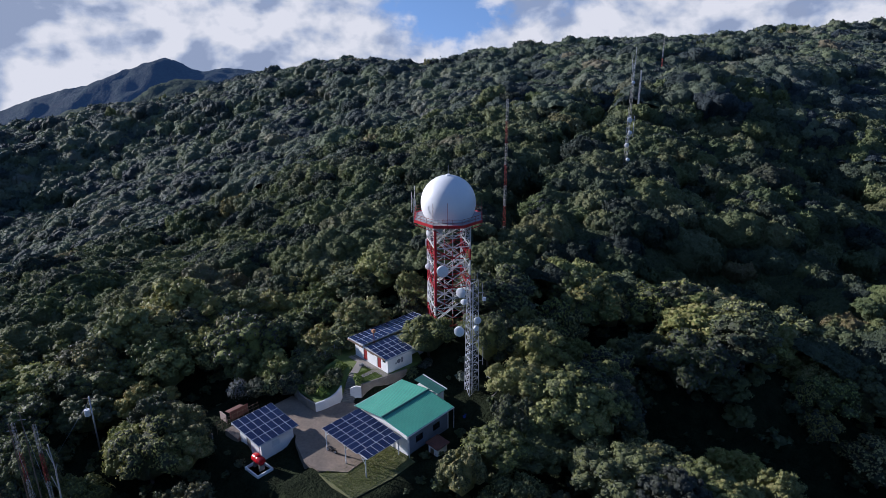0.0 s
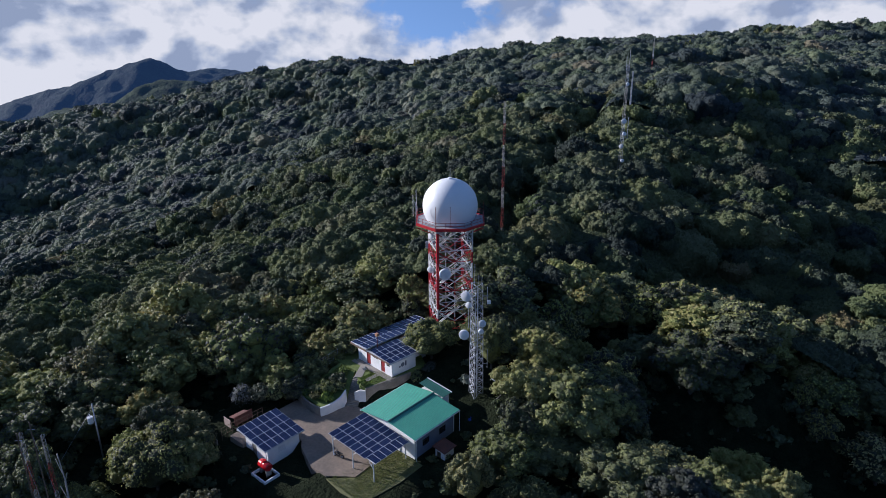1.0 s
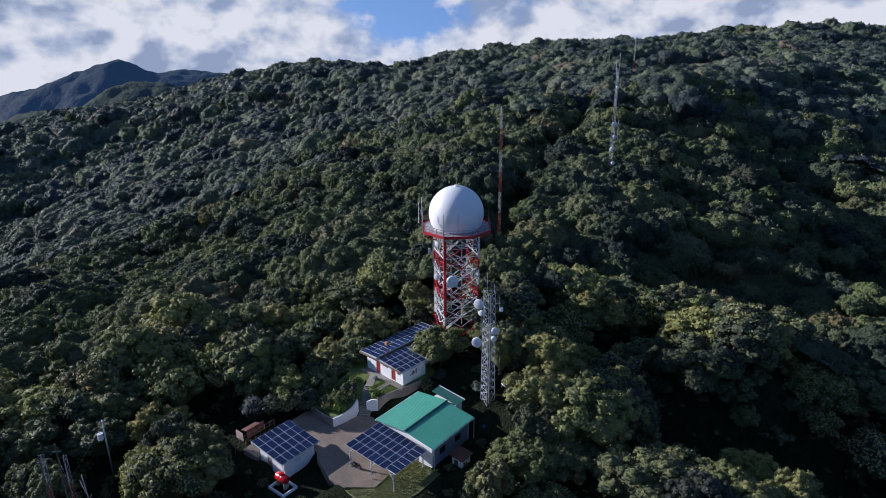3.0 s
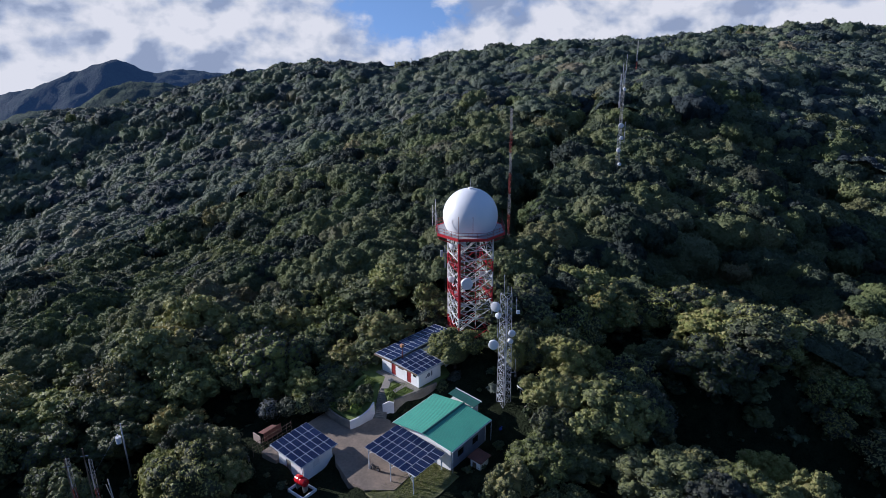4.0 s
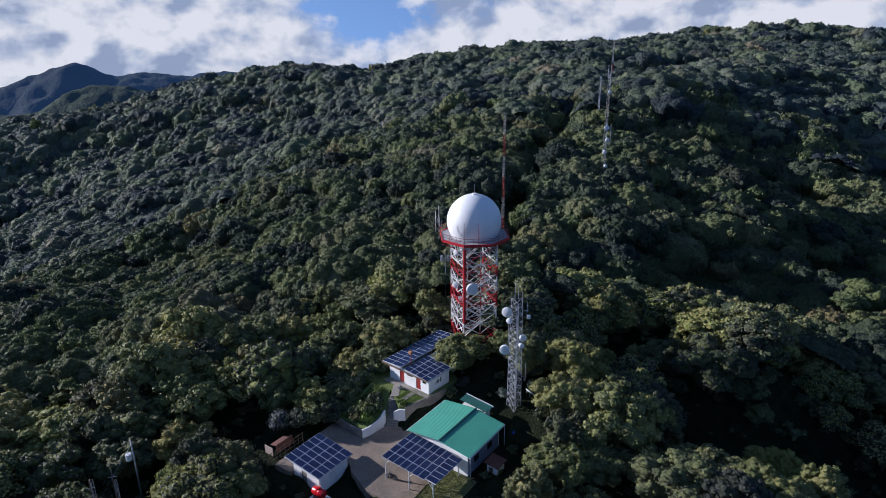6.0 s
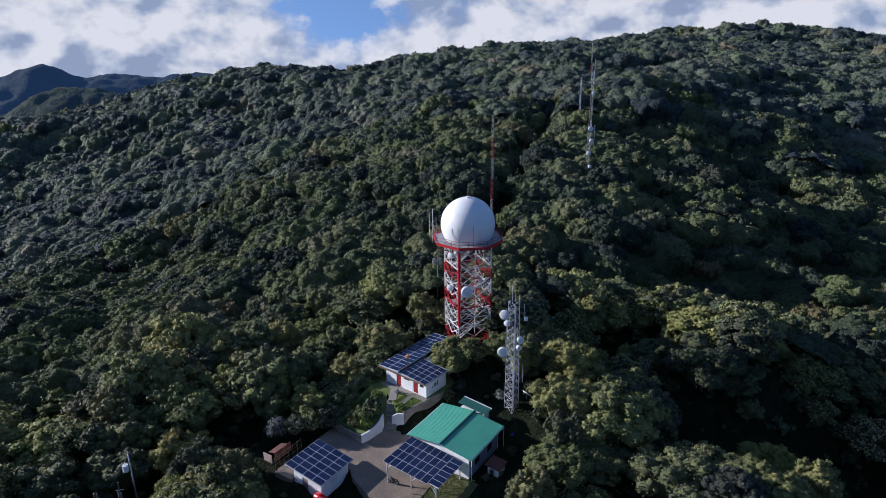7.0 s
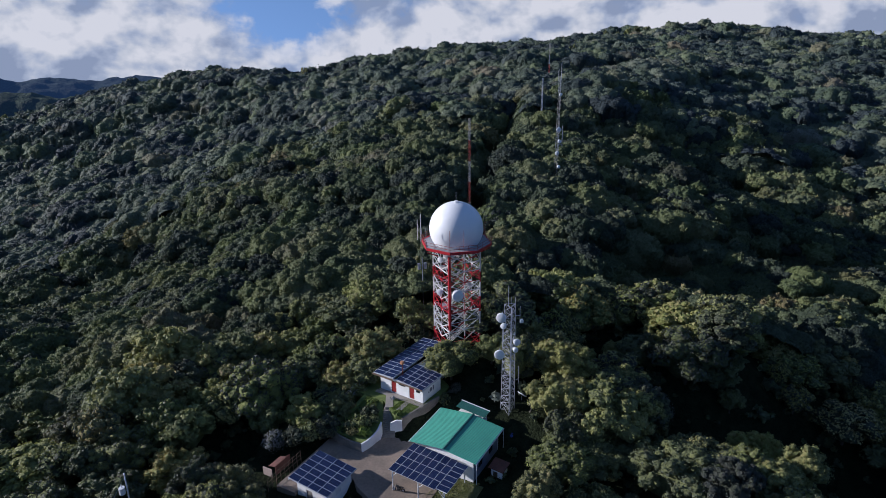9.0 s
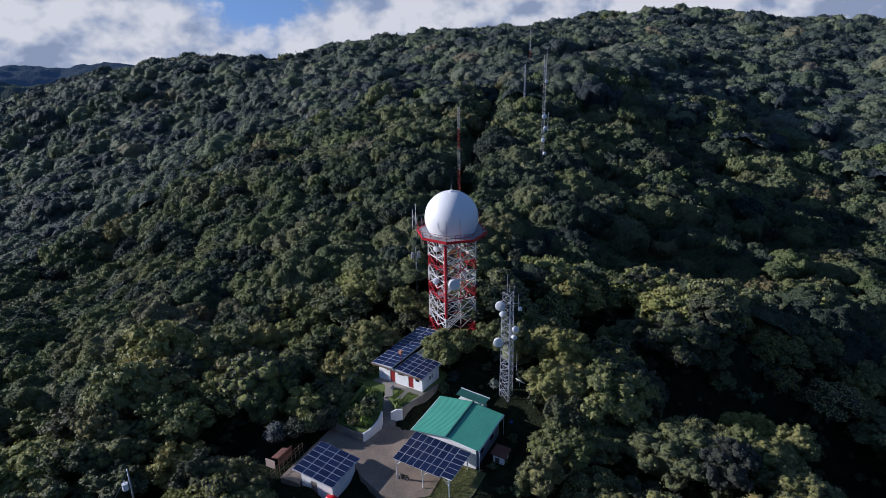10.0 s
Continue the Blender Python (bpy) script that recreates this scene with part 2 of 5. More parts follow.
def lane_distance(x, y):
    best = np.full(np.shape(x), 1e9)
    for (ax, ay), (bx, by) in zip(LANE, LANE[1:]):
        ux, uy = bx - ax, by - ay
        f = np.clip(((x - ax) * ux + (y - ay) * uy) / (ux * ux + uy * uy), 0, 1)
        best = np.minimum(best, np.hypot(x - ax - f * ux, y - ay - f * uy))
    return best


WAVES = [(w, a, p, h) for w, a, p, h in zip([95, 74, 58, 47, 39, 31, 26, 21], [20, 75, 130, 48, 100, 5, 155, 62],
                                            [0.4, 2.1, 4.0, 1.2, 5.1, 3.0, 0.9, 2.6], [2.6, 2.2, 1.9, 1.5, 1.2, 1.0, 0.9, 0.7])]


def relief(x, y):
    """Spurs and hollows of the slope."""
    z = 0.0
    for w, a, p, h in WAVES:
        k = 2 * math.pi / w
        bend = 0.6 * np.sin(x / 61.0 + p) + 0.6 * np.cos(y / 73.0 - p)
        z = z + h * np.sin(k * (x * math.cos(radians(a)) + y * math.sin(radians(a))) + p + bend)
    rr = np.hypot(x, y)
    return 0.55 * z * np.clip((rr - 70) / 60, 0.25, 1) * np.clip(rr / 260, 0.7, 1.0)


# deep gullies in the wood: place, half width, depth
GULLIES = [(60, 122, 9, 9), (72, 120, 9, 9), (41, 127, 7, 7), (35, 82, 8, 11), (44, 81, 9, 13), (52, 80, 9, 12), (62, 74, 11, 8), (24, 103, 7, 7),
           (31, 89, 5, 6), (28, 127, 6, 6), (-70, 101, 7, 6), (-46, 75, 5, 9), (-40, 85, 6, 6), (-34, 84, 4, 7), (-44, 68, 5, 4), (15, 79, 4, 5)]
DELLS = [(57, 140, 8, 8), (105, 146, 10, 9), (97, 153, 10, 9), (74, 135, 9, 9), (96, 245, 9, 8), (132, 236, 11, 10), (108, 210, 10, 9), (126, 219, 10, 9),
         (174, 253, 12, 10), (-96, 230, 10, 9), (69, 185, 8, 6), (101, 225, 9, 7), (115, 234, 9, 7), (117, 211, 9, 7), (130, 217, 10, 7), (127, 201, 10, 7),
         (71, 174, 8, 6), (102, 152, 10, 8), (66, 144, 8, 6), (48, 135, 7, 5)]


def wood_top(x, y):
    """Height of the wood's top over a place (arrays)."""
    az = np.clip(np.degrees(np.arctan2(x, y)), AZ[0], AZ[-1])
    rr = np.maximum(np.hypot(x, y), 1.0)
    r = np.clip(rr, RINGS[0], RINGS[-1])
    i = np.clip(np.searchsorted(AZ, az) - 1, 0, len(AZ) - 2)
    j = np.clip(np.searchsorted(RINGS, r) - 1, 0, len(RINGS) - 2)
    u = (az - AZ[i]) / (AZ[i + 1] - AZ[i])
    v = (np.log(r) - np.log(RINGS[j])) / (np.log(RINGS[j + 1]) - np.log(RINGS[j]))
    rows = []
    for dj in (-1, 0, 1, 2):
        jj = np.clip(j + dj, 0, len(RINGS) - 1)
        rows.append(cubic([CANOPY[jj, np.clip(i + di, 0, len(AZ) - 1)] for di in (-1, 0, 1, 2)], u))
    z = cubic(rows, v) + relief(x, y)
    # behind the camera both flanks run into one another
    back = np.clip((np.abs(np.degrees(np.arctan2(x, y))) - 75) / 70, 0, 1)
    z = z * (1 - back) + np.interp(r, RINGS, (CANOPY[:, 0] + CANOPY[:, -1]) / 2) * back
    for hx, hy, wide, deep in GULLIES + DELLS:
        z = z - deep * np.exp(-((x - hx) ** 2 + (y - hy) ** 2) / wide ** 2)
    z = z - 6.0 * np.exp(-(lane_distance(x, y) / 4.5) ** 2)
    return z - np.maximum(rr - RINGS[-1], 0) * 0.22 * np.clip(1.6 - rr / 6000, 0.2, 1)


U = Vector((0.765, -0.644, 0))         # along the fronts of the yard's houses
V = Vector((0.644, 0.765, 0))          # from the yard up towards the tower
STATION = (-10.45, 73.4)               # the yard's origin; local x runs along U, local y along V
# level grounds: centre (local), half sizes along U and V, height, margin
PADS = [((-5.0, 1.0), 13.0, 10.5, 3.7, 5.0), ((-12.5, 17.5), 3.2, 7.5, 6.2, 3.5), ((-10.4, 30.5), 5.0, 5.0, 8.6, 4.0),
        ((3.3, 18.4), 3.0, 3.0, 6.0, 3.0), ((-22.0, -5.0), 4.0, 5.0, 3.0, 5.0), ((-31.5, -21.5), 3.0, 3.0, -0.5, 7.0), ((-8.4, -8.8), 3.9, 3.4, 2.5, 1.4)]


def at_station(u, v, z=0.0):
    return (STATION[0] + u * U.x + v * V.x, STATION[1] + u * U.y + v * V.y, z)


def pad_weights(x, y):
    out = []
    for (cu, cv), hu, hv, z, soft in PADS:
        cx, cy, _ = at_station(cu, cv)
        a = np.abs((x - cx) * U.x + (y - cy) * U.y) - hu
        b = np.abs((x - cx) * V.x + (y - cy) * V.y) - hv
        d = np.hypot(np.maximum(a, 0), np.maximum(b, 0))
        w = np.clip(1 - d / soft, 0, 1)
        out.append((w * w * (3 - 2 * w), z))
    return out


def ground_z(x, y):
    x, y = np.asarray(x, float), np.asarray(y, float)
    far = np.hypot(x, y)
    z = wood_top(x, y) - TREE - (3.0 + 3.0 * np.clip((620 - far) / 140, 0, 1)) * np.clip((far - 125) / 30, 0, 1)
    for w, h in pad_weights(x, y):
        z = z * (1 - w) + h * w
    return z


def build_ground():
    az = np.concatenate([np.linspace(-70, 75, 215), np.linspace(75, 290, 60)[1:-1]])
    rs = np.concatenate([np.linspace(0, 55, 10)[1:], np.arange(57, 125, 1.6), np.geomspace(127, 940, 115), np.geomspace(1000, 4700, 16)])
    A, R = np.meshgrid(np.radians(az), rs)
    x, y = R * np.sin(A), R * np.cos(A)
    z = ground_z(x, y)
    verts = [(0.0, 0.0, float(ground_z(0.0, 1.0)))] + list(zip(x.ravel(), y.ravel(), z.ravel()))
    n, faces = len(az), []
    for i in range(n):
        faces.append((0, 1 + (i + 1) % n, 1 + i))
    for k in range(len(rs) - 1):
        for i in range(n):
            a, b = 1 + k * n + i, 1 + k * n + (i + 1) % n
            faces.append((a, b, b + n, a + n))
    me = bpy.data.meshes.new("ground")
    me.from_pydata(verts, [], faces)
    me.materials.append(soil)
    me.shade_smooth()
    tagged(new("ground", me), "dark forest floor covering the mountainside", "ground", kind="structure")


build_ground()

# ---- wood ----


def leaf_cloud(rng, lobes, count, size, droop=0.25, corners=4):
    """Leaf sprays (pointed quads) over the outside of the lobes: arrays of vertices (n, 4, 3)."""
    areas = np.array([l[3] * l[4] for l in lobes])
    pick = rng.choice(len(lobes), count, p=areas / areas.sum())
    L = np.array(lobes)[pick]
    d = rng.normal(size=(count, 3))
    d[:, 2] = np.abs(d[:, 2]) * 1.0 - 0.35 * rng.random(count)
    d /= np.linalg.norm(d, axis=1)[:, None]
    rad = L[:, [3, 3, 4]] * (0.84 + 0.30 * rng.random((count, 1)) ** 1.6)
    p = L[:, :3] + d * rad
    n = d + rng.normal(size=(count, 3)) * 0.45
    n /= np.linalg.norm(n, axis=1)[:, None]
    t = np.cross(n, rng.normal(size=(count, 3)))
    t /= np.linalg.norm(t, axis=1)[:, None]
    b = np.cross(n, t)
    s = size * (0.6 + 0.8 * rng.random((count, 1)))
    tip = np.array([0, 0, -droop])
    if corners == 3:
        return np.stack([p - t * s + b * s * 0.6, p + t * s + b * s * 0.3 + tip * s, p - b * s * 0.9], 1)
    return np.stack([p - t * s, p + b * s * 0.55, p + t * s + tip * s, p - b * s * 0.55], 1)


def crown_lobes(rng, radius, height, count):
    """Centres and radii of the clumps that make an uneven, rounded crown standing on z = 0 .. height."""
    out = [(0.0, 0.0, height * 0.46, radius * 0.70, height * 0.42)]
    small = (15.0 / max(count, 12)) ** 0.35
    for k in range(count):
        a = 2 * math.pi * (k + rng.random() * 0.8) / count
        f = radius * (0.44 + 0.34 * rng.random())
        s = radius * (0.17 + 0.20 * rng.random()) * small
        out.append((f * math.cos(a), f * math.sin(a), height * (0.30 + 0.40 * rng.random()), s * 1.1, s * 0.92))
    for k in range(max(2, count // 2)):
        a, f, s = rng.random() * 7, radius * (0.12 + 0.40 * rng.random()), radius * (0.18 + 0.18 * rng.random()) * small
        out.append((f * math.cos(a), f * math.sin(a), height * (0.68 + 0.20 * rng.random()), s * 1.05, s * 0.95))
    return out


def crown_balls(rng, x, y, top, wide, tall, lobes, clumps):
    """Balls (x, y, z, radius, half height) that heap up to one crown: body, lobes and, on each lobe, clumps."""
    base = top - tall
    out = [(x, y, base, wide * 0.80, tall * 0.86)]
    for k in range(lobes):
        a, e = 2.4 * k + rng.random(), math.asin(min(1.0, -0.15 + 1.1 * (k + rng.random()) / lobes))
        f, r = 0.70 + 0.16 * rng.random(), wide * (0.25 + 0.15 * rng.random())
        lx, ly, lz = x + f * wide * math.cos(a) * math.cos(e), y + f * wide * math.sin(a) * math.cos(e), base + 0.74 * tall * math.sin(e)
        out.append((lx, ly, lz, r, r * 0.8))
        for i in range(clumps):
            b, g = 2.4 * i + 6.28 * rng.random(), math.asin(0.05 + 0.95 * (i + rng.random()) / clumps)
            c = r * (0.30 + 0.16 * rng.random())
            out.append((lx + r * 0.8 * math.cos(b) * math.cos(g), ly + r * 0.8 * math.sin(b) * math.cos(g), lz + r * 0.76 * math.sin(g), c, c))
    return out


def lumps(lobes, shrink, sub):
    """The dark inside of a crown: one uneven ball for each clump."""
    bm = bmesh.new()
    for x, y, z, r, h in lobes:
        v = bmesh.ops.create_icosphere(bm, subdivisions=sub, radius=1)["verts"]
        for w in v:
            k = 0.9 + 0.25 * noise.noise(w.co * 1.7 + Vector((x, y, z)))
            w.co = Vector((x + w.co.x * r * shrink * k, y + w.co.y * r * shrink * k, z + w.co.z * h * shrink * k))
    return bm


def mesh_arrays(name, verts, corners, mat):
    """A mesh from arrays of vertices (n, 3) and of equal-sized faces (m, k)."""
    me = bpy.data.meshes.new(name)
    m, k = corners.shape
    me.vertices.add(len(verts)), me.loops.add(m * k), me.polygons.add(m)
    me.vertices.foreach_set("co", np.ascontiguousarray(verts, np.float32).ravel())
    me.loops.foreach_set("vertex_index", np.ascontiguousarray(corners, np.int32).ravel())
    me.polygons.foreach_set("loop_start", np.arange(0, m * k, k, dtype=np.int32))
    me.update(calc_edges=True)
    me.materials.append(mat)
    return me


def tree_master(rng, radius, height, leaves, size, clumps):
    """One broadleaf tree, its foot at the origin: trunk with limbs, crown of leaf sprays over a dark core."""
    tree = new("tree")
    bm = bmesh.new()
    stem = height * 0.5

    def limb(a, b, r0, r1):
        q = (Vector(b) - Vector(a)).to_track_quat("Z", "Y").to_matrix().to_4x4()
        mid = (Vector(a) + Vector(b)) / 2
        bmesh.ops.create_cone(bm, cap_ends=True, segments=7, radius1=r0, radius2=r1, depth=(Vector(b) - Vector(a)).length,
                              matrix=Matrix.Translation(mid) @ q)
    limb((0, 0, -0.6), (0.1, 0.05, stem), 0.24, 0.15)
    for k in range(5):
        a = k * 1.26 + rng.random()
        limb((0.1, 0.05, stem * (0.7 + 0.06 * k)), (radius * 0.6 * math.cos(a), radius * 0.6 * math.sin(a), height * (0.6 + 0.12 * rng.random())), 0.11, 0.04)
    part("trunk", bm, bark, tree)
    base = height * 0.30
    lobes = crown_balls(rng, 0.0, 0.0, height, radius, (height - base) * 0.78, 16, clumps)
    crown = part("crown", lumps(lobes, 0.90, 1), crown_near, tree, smooth=True)
    q = leaf_cloud(rng, lobes[1:], leaves, size, 0.25, 3)
    me = mesh_arrays("foliage", q.reshape(-1, 3), np.arange(len(q) * 3).reshape(-1, 3), leaf_near)
    part("foliage", me, leaf_near, crown)
    return tree


CLEAR = [(-5.0, 0.0, 16.0, 13.0), (-12.0, 14.0, 9.0, 12.0), (-10.4, 30.5, 4.5, 4.5), (3.3, 18.4, 3.0, 4.0), (7.0, 6.0, 3.0, 4.5),
         (-32.0, -22.0, 4.0, 4.0), (-2.0, 19.5, 4.0, 3.5), (-4.5, 15.0, 4.0, 4.5)]


def keep_clear(x, y):
    """Where no tree of the net stands: the yard, the houses, the tower's foot, the cut strip."""
    u = (x - STATION[0]) * U.x + (y - STATION[1]) * U.y
    v = (x - STATION[0]) * V.x + (y - STATION[1]) * V.y
    bad = lane_distance(x, y) < 4.0
    for cu, cv, hu, hv in CLEAR:
        bad |= (np.abs(u - cu) < hu) & (np.abs(v - cv) < hv)
    for cx, cy, r in ((6.5, 82.0, 4.5), (3.5, 76.0, 5.0), (-30.0, 83.0, 4.5), (-47.5, 74.0, 4.0), (-46.0, 79.0, 3.5), (-43.0, 62.0, 6.0), (-40.0, 66.0, 3.5), (-36.0, 85.5, 4.0), (-22.5, 65.5, 5.0), (-19.0, 63.0, 4.5), (-29.5, 68.5, 4.5), (-26.0, 72.0, 4.0), (-6.0, 62.0, 6.0), (0.0, 64.0, 2.5),
                       (35.0, 88.0, 5.0), (42.0, 84.0, 6.0), (50.0, 82.0, 6.5), (37.0, 78.0, 4.5), (58.0, 80.0, 7.0), (25.0, 104.0, 4.5), (64.0, 74.0, 8.0)):
        bad |= np.hypot(x - cx, y - cy) < r
    return bad


def stands(x, y):
    """Slow change of the wood from low, close growth (-1) to tall, wide crowns (1)."""
    return (np.sin(x / 17.0 + 1.3 * np.sin(y / 29.0)) + np.sin(y / 13.0 + 1.7 * np.cos(x / 23.0)) + np.sin((x + y) / 7.3 + np.sin(x / 11.0))) / 3


def scatter(rng, step, inside, thin=0.14):
    """Uneven places for trees: a strongly jittered net with gaps, cut by the test."""
    xs, ys = np.meshgrid(np.arange(-760, 900, step), np.arange(30, 1150, step * 0.87))
    xs = xs + (np.arange(xs.shape[0]) % 2)[:, None] * step / 2
    x = (xs + rng.uniform(-0.62, 0.62, xs.shape) * step).ravel()
    y = (ys + rng.uniform(-0.62, 0.62, ys.shape) * step).ravel()
    ok = inside(x, y) & (rng.random(len(x)) > thin)
    return x[ok], y[ok]


def girth(rng, x, y, spread=0.30):
    """Width of a crown against the usual one."""
    return float(np.clip(math.exp(rng.normal() * spread + 0.30 * float(stands(x, y))), 0.5, 2.1))


def wedge(x, y, r0, r1):
    r, az = np.hypot(x, y), np.degrees(np.arctan2(x, y))
    return (r >= r0) & (r < r1) & (az > np.where(r < 140, -47, -39)) & (az < 49)


NEAR_R = 128.0
# trees of their own: place (x, y), scale of width and of height
WEST_TREES = [(-19.3, 64.2, 0.75, 0.53),
              (-23.9, 88, 0.7, 0.6), (-21.9, 91.4, 0.7, 0.65), (-41, 79.5, 1.1, 1.27), (-37.2, 77.2, 1.2, 1.18), (-39, 72, 1.2, 1.33), (-42.5, 75, 1.1, 1.34), (-35.2, 73.5, 1, 0.88),
              (-2.7, 95.4, 1.05, 0.92), (-26.6, 90.8, 0.9, 0.8), (-22.5, 93.5, 0.95, 0.72), (-14.5, 103, 1.1, 1), (-20.5, 98, 1.1, 0.9), (-19.8, 95.5, 0.8, 0.65), (-16.5, 98.5, 0.85, 0.75),
              (-60.3, 88.3, 1.1, 0.84), (-61.1, 80, 1.1, 0.89), (-52.4, 88.2, 1.1, 0.88), (-56, 72, 1.1, 0.97), (-51.5, 66.5, 1, 1.35)]
EAST_TREES = [(7.4, 71, 1, 0.84), (2.6, 67.3, 0.9, 0.97), (12.3, 71.5, 0.9, 0.73), (18.5, 72.8, 0.95, 0.57), (20, 84, 1.2, 1.04), (24, 81.3, 1.2, 1.2), (21.2, 78.3, 1.1, 1.02),
              (15, 87.3, 1.15, 1.08), (24.3, 86.5, 1, 1.2), (26.5, 68.5, 1.1, 0.8), (33.5, 62.5, 1.1, 0.73), (40.5, 66.5, 1, 1.24), (26.5, 62, 1, 0.88), (4.5, 96.5, 0.8, 0.7),
              (8.5, 92.5, 0.8, 0.7), (8, 99, 0.75, 0.65)]


def plant_near():
    rng = np.random.default_rng(5)
    fine = [tree_master(rng, 3.3 + 0.4 * (k % 3), 6.4 + 0.6 * (k % 4), 3800, 0.115, 6) for k in range(6)]
    usual = [tree_master(rng, 3.3 + 0.4 * (k % 3), 6.4 + 0.6 * (k % 4), 1800, 0.165, 4) for k in range(6)]
    x, y = scatter(rng, 5.7, lambda x, y: wedge(x, y, 54, NEAR_R + 5) & ~keep_clear(x, y))
    ok = np.ones(len(x), bool)
    for sx, sy, w, _ in WEST_TREES + EAST_TREES:
        ok &= np.hypot(x - sx, y - sy) > 3.2 * w
    x, y = x[ok], y[ok]
    places = [(sx, sy, w * 1.05, h) for sx, sy, w, h in WEST_TREES + EAST_TREES]
    # tall trees that stand out against the sky
    places += [(279.5, 631.0, 0.9, 2.3), (291.7, 636.0, 1.0, 2.4), (303.0, 637.0, 0.9, 2.2), (268.0, 634.0, 0.8, 2.2), (318.0, 646.0, 1.2, 2.4), (136.0, 392.0, 0.9, 1.9),
               (-244.0, 548.0, 1.3, 2.9), (-281.0, 530.0, 1.1, 2.5), (-23.0, 504.0, 1.0, 2.0)]
    for i in np.argsort(np.hypot(x + 8, y - 85)):
        w = girth(rng, x[i], y[i])
        places.append((x[i], y[i], w, w ** 0.6 * rng.uniform(0.72, 1.15)))
    used = set()
    for n, (px, py, w, h) in enumerate(places):
        kin = fine if math.hypot(px, py) < 96 else usual
        one = kin[n % len(kin)]
        m = Matrix.LocRotScale((px, py, float(ground_z(px, py))), Euler((rng.uniform(-0.06, 0.06), rng.uniform(-0.06, 0.06), rng.uniform(0, 6.28))),
                               (w * rng.uniform(0.92, 1.1), w * rng.uniform(0.92, 1.1), h))
        if one not in used:
            used.add(one)
            tagged(one, "dense dark green broadleaf tree with a rounded crown", "tree", "trees round the station")
        else:
            one = copy_thing(one, Matrix())
        one.matrix_basis = m


def seen_slope(x, y):
    """The slope up to its skyline; what lies behind it is never seen."""
    az = np.degrees(np.arctan2(x, y))
    return np.hypot(x, y) < np.interp(az, [-42, -28, -14, 0, 10, 17, 20, 24, 50], [720, 700, 640, 600, 590, 600, 730, 820, 860])


GROW = 42.0                            # degrees over the horizon


def forest(name, label, r0, r1, step, wide, lobes, clumps, d_az, d_r, floor, tuft, leaves, size, seed, mats):
    """The rest of the wood, too many trees to count: one canopy sheet of heaped crowns with leaf sprays standing off it."""
    rng = np.random.default_rng(seed)
    az = np.radians(np.arange(-41, 50.5, d_az))
    lr = np.arange(math.log(r0), math.log(r1), d_r)
    A, L = np.meshgrid(az, lr)
    A = A + rng.uniform(-0.35, 0.35, A.shape) * radians(d_az)
    R = np.exp(L + rng.uniform(-0.35, 0.35, A.shape) * d_r)
    X, Y = R * np.sin(A), R * np.cos(A)
    near = np.clip((R - r0) / 7.0, 0, 1) if r0 < 140 else 1.0
    Z = (wood_top(X, Y) - floor * wide) * near + (ground_z(X, Y) + 0.5) * (1 - near)
    # the sheet grows out of the slope along a slanting way, so that crowns bulge over what lies below them
    out_h, out_v = math.cos(radians(GROW)), math.sin(radians(GROW))
    WX, WY = -np.sin(A) * out_h, -np.cos(A) * out_h
    H = np.zeros(X.shape)
    owner = np.full(X.shape, -1, np.int32)
    cx, cy = scatter(rng, step, lambda x, y: wedge(x, y, r0 - 3, r1 + 3) & seen_slope(x, y) & (lane_distance(x, y) > 5.4), 0.06)
    ground = wood_top(cx, cy)
    for n in range(len(cx)):
        w = wide * girth(rng, cx[n], cy[n], 0.38)
        t = ground[n] + rng.normal() * 0.27 * wide + 0.45 * (w - wide) - 0.2 * wide
        for bx, by, bz, br, bh in crown_balls(rng, cx[n], cy[n], t, w, w * rng.uniform(0.48, 0.80), lobes, clumps):
            br, bh = min(br, 9.0), min(bh, 9.0)
            rise = (bz - ground[n] + floor * wide) * out_h / out_v
            way, span = math.atan2(bx, by), br * 1.35 + 1.2
            rad = max(math.hypot(bx, by) + rise, 40.0)
            i0, i1 = int((way - br / rad - az[0]) / radians(d_az)) - 1, int((way + br / rad - az[0]) / radians(d_az)) + 2
            j0, j1 = int((math.log(rad - span) - lr[0]) / d_r), int((math.log(rad + span) - lr[0]) / d_r) + 2
            i0, j0 = max(i0, 0), max(j0, 0)
            if i1 <= i0 or j1 <= j0 or i0 >= len(az) or j0 >= len(lr):
                continue
            win = (slice(j0, j1), slice(i0, i1))
            k = br / bh
            px, py, pz, vz = X[win] - bx, Y[win] - by, (Z[win] - bz) * k, out_v * k
            a2 = out_h * out_h + vz * vz
            half = (px * WX[win] + py * WY[win] + pz * vz) / a2
            q = half * half - (px * px + py * py + pz * pz - br * br) / a2
            h = np.where(q > 0, np.sqrt(np.maximum(q, 0)) - half, -1e9)
            up = h > H[win]
            H[win] = np.where(up, h, H[win])
            owner[win] = np.where(up, n, owner[win])
    H += rng.uniform(-tuft, tuft, H.shape) * R * radians(d_az)          # tufts of leaves
    X, Y, Z = X + WX * H, Y + WY * H, Z + out_v * H
    rows, cols = X.shape
    v = np.arange(rows * cols).reshape(rows, cols)
    quads = np.stack([v[:-1, :-1], v[:-1, 1:], v[1:, 1:], v[1:, :-1]], -1).reshape(-1, 4)
    verts = np.stack([X.ravel(), Y.ravel(), Z.ravel()], 1)
    mid = verts[quads].mean(1)
    quads = quads[seen_slope(mid[:, 0], mid[:, 1]) & (mid[:, 1] > 30)]
    # each patch goes with the crown that stands highest in it, and crowns do not share corners
    own = owner.ravel()[np.take_along_axis(quads, H.ravel()[quads].argmax(1)[:, None], 1)[:, 0]] + 1
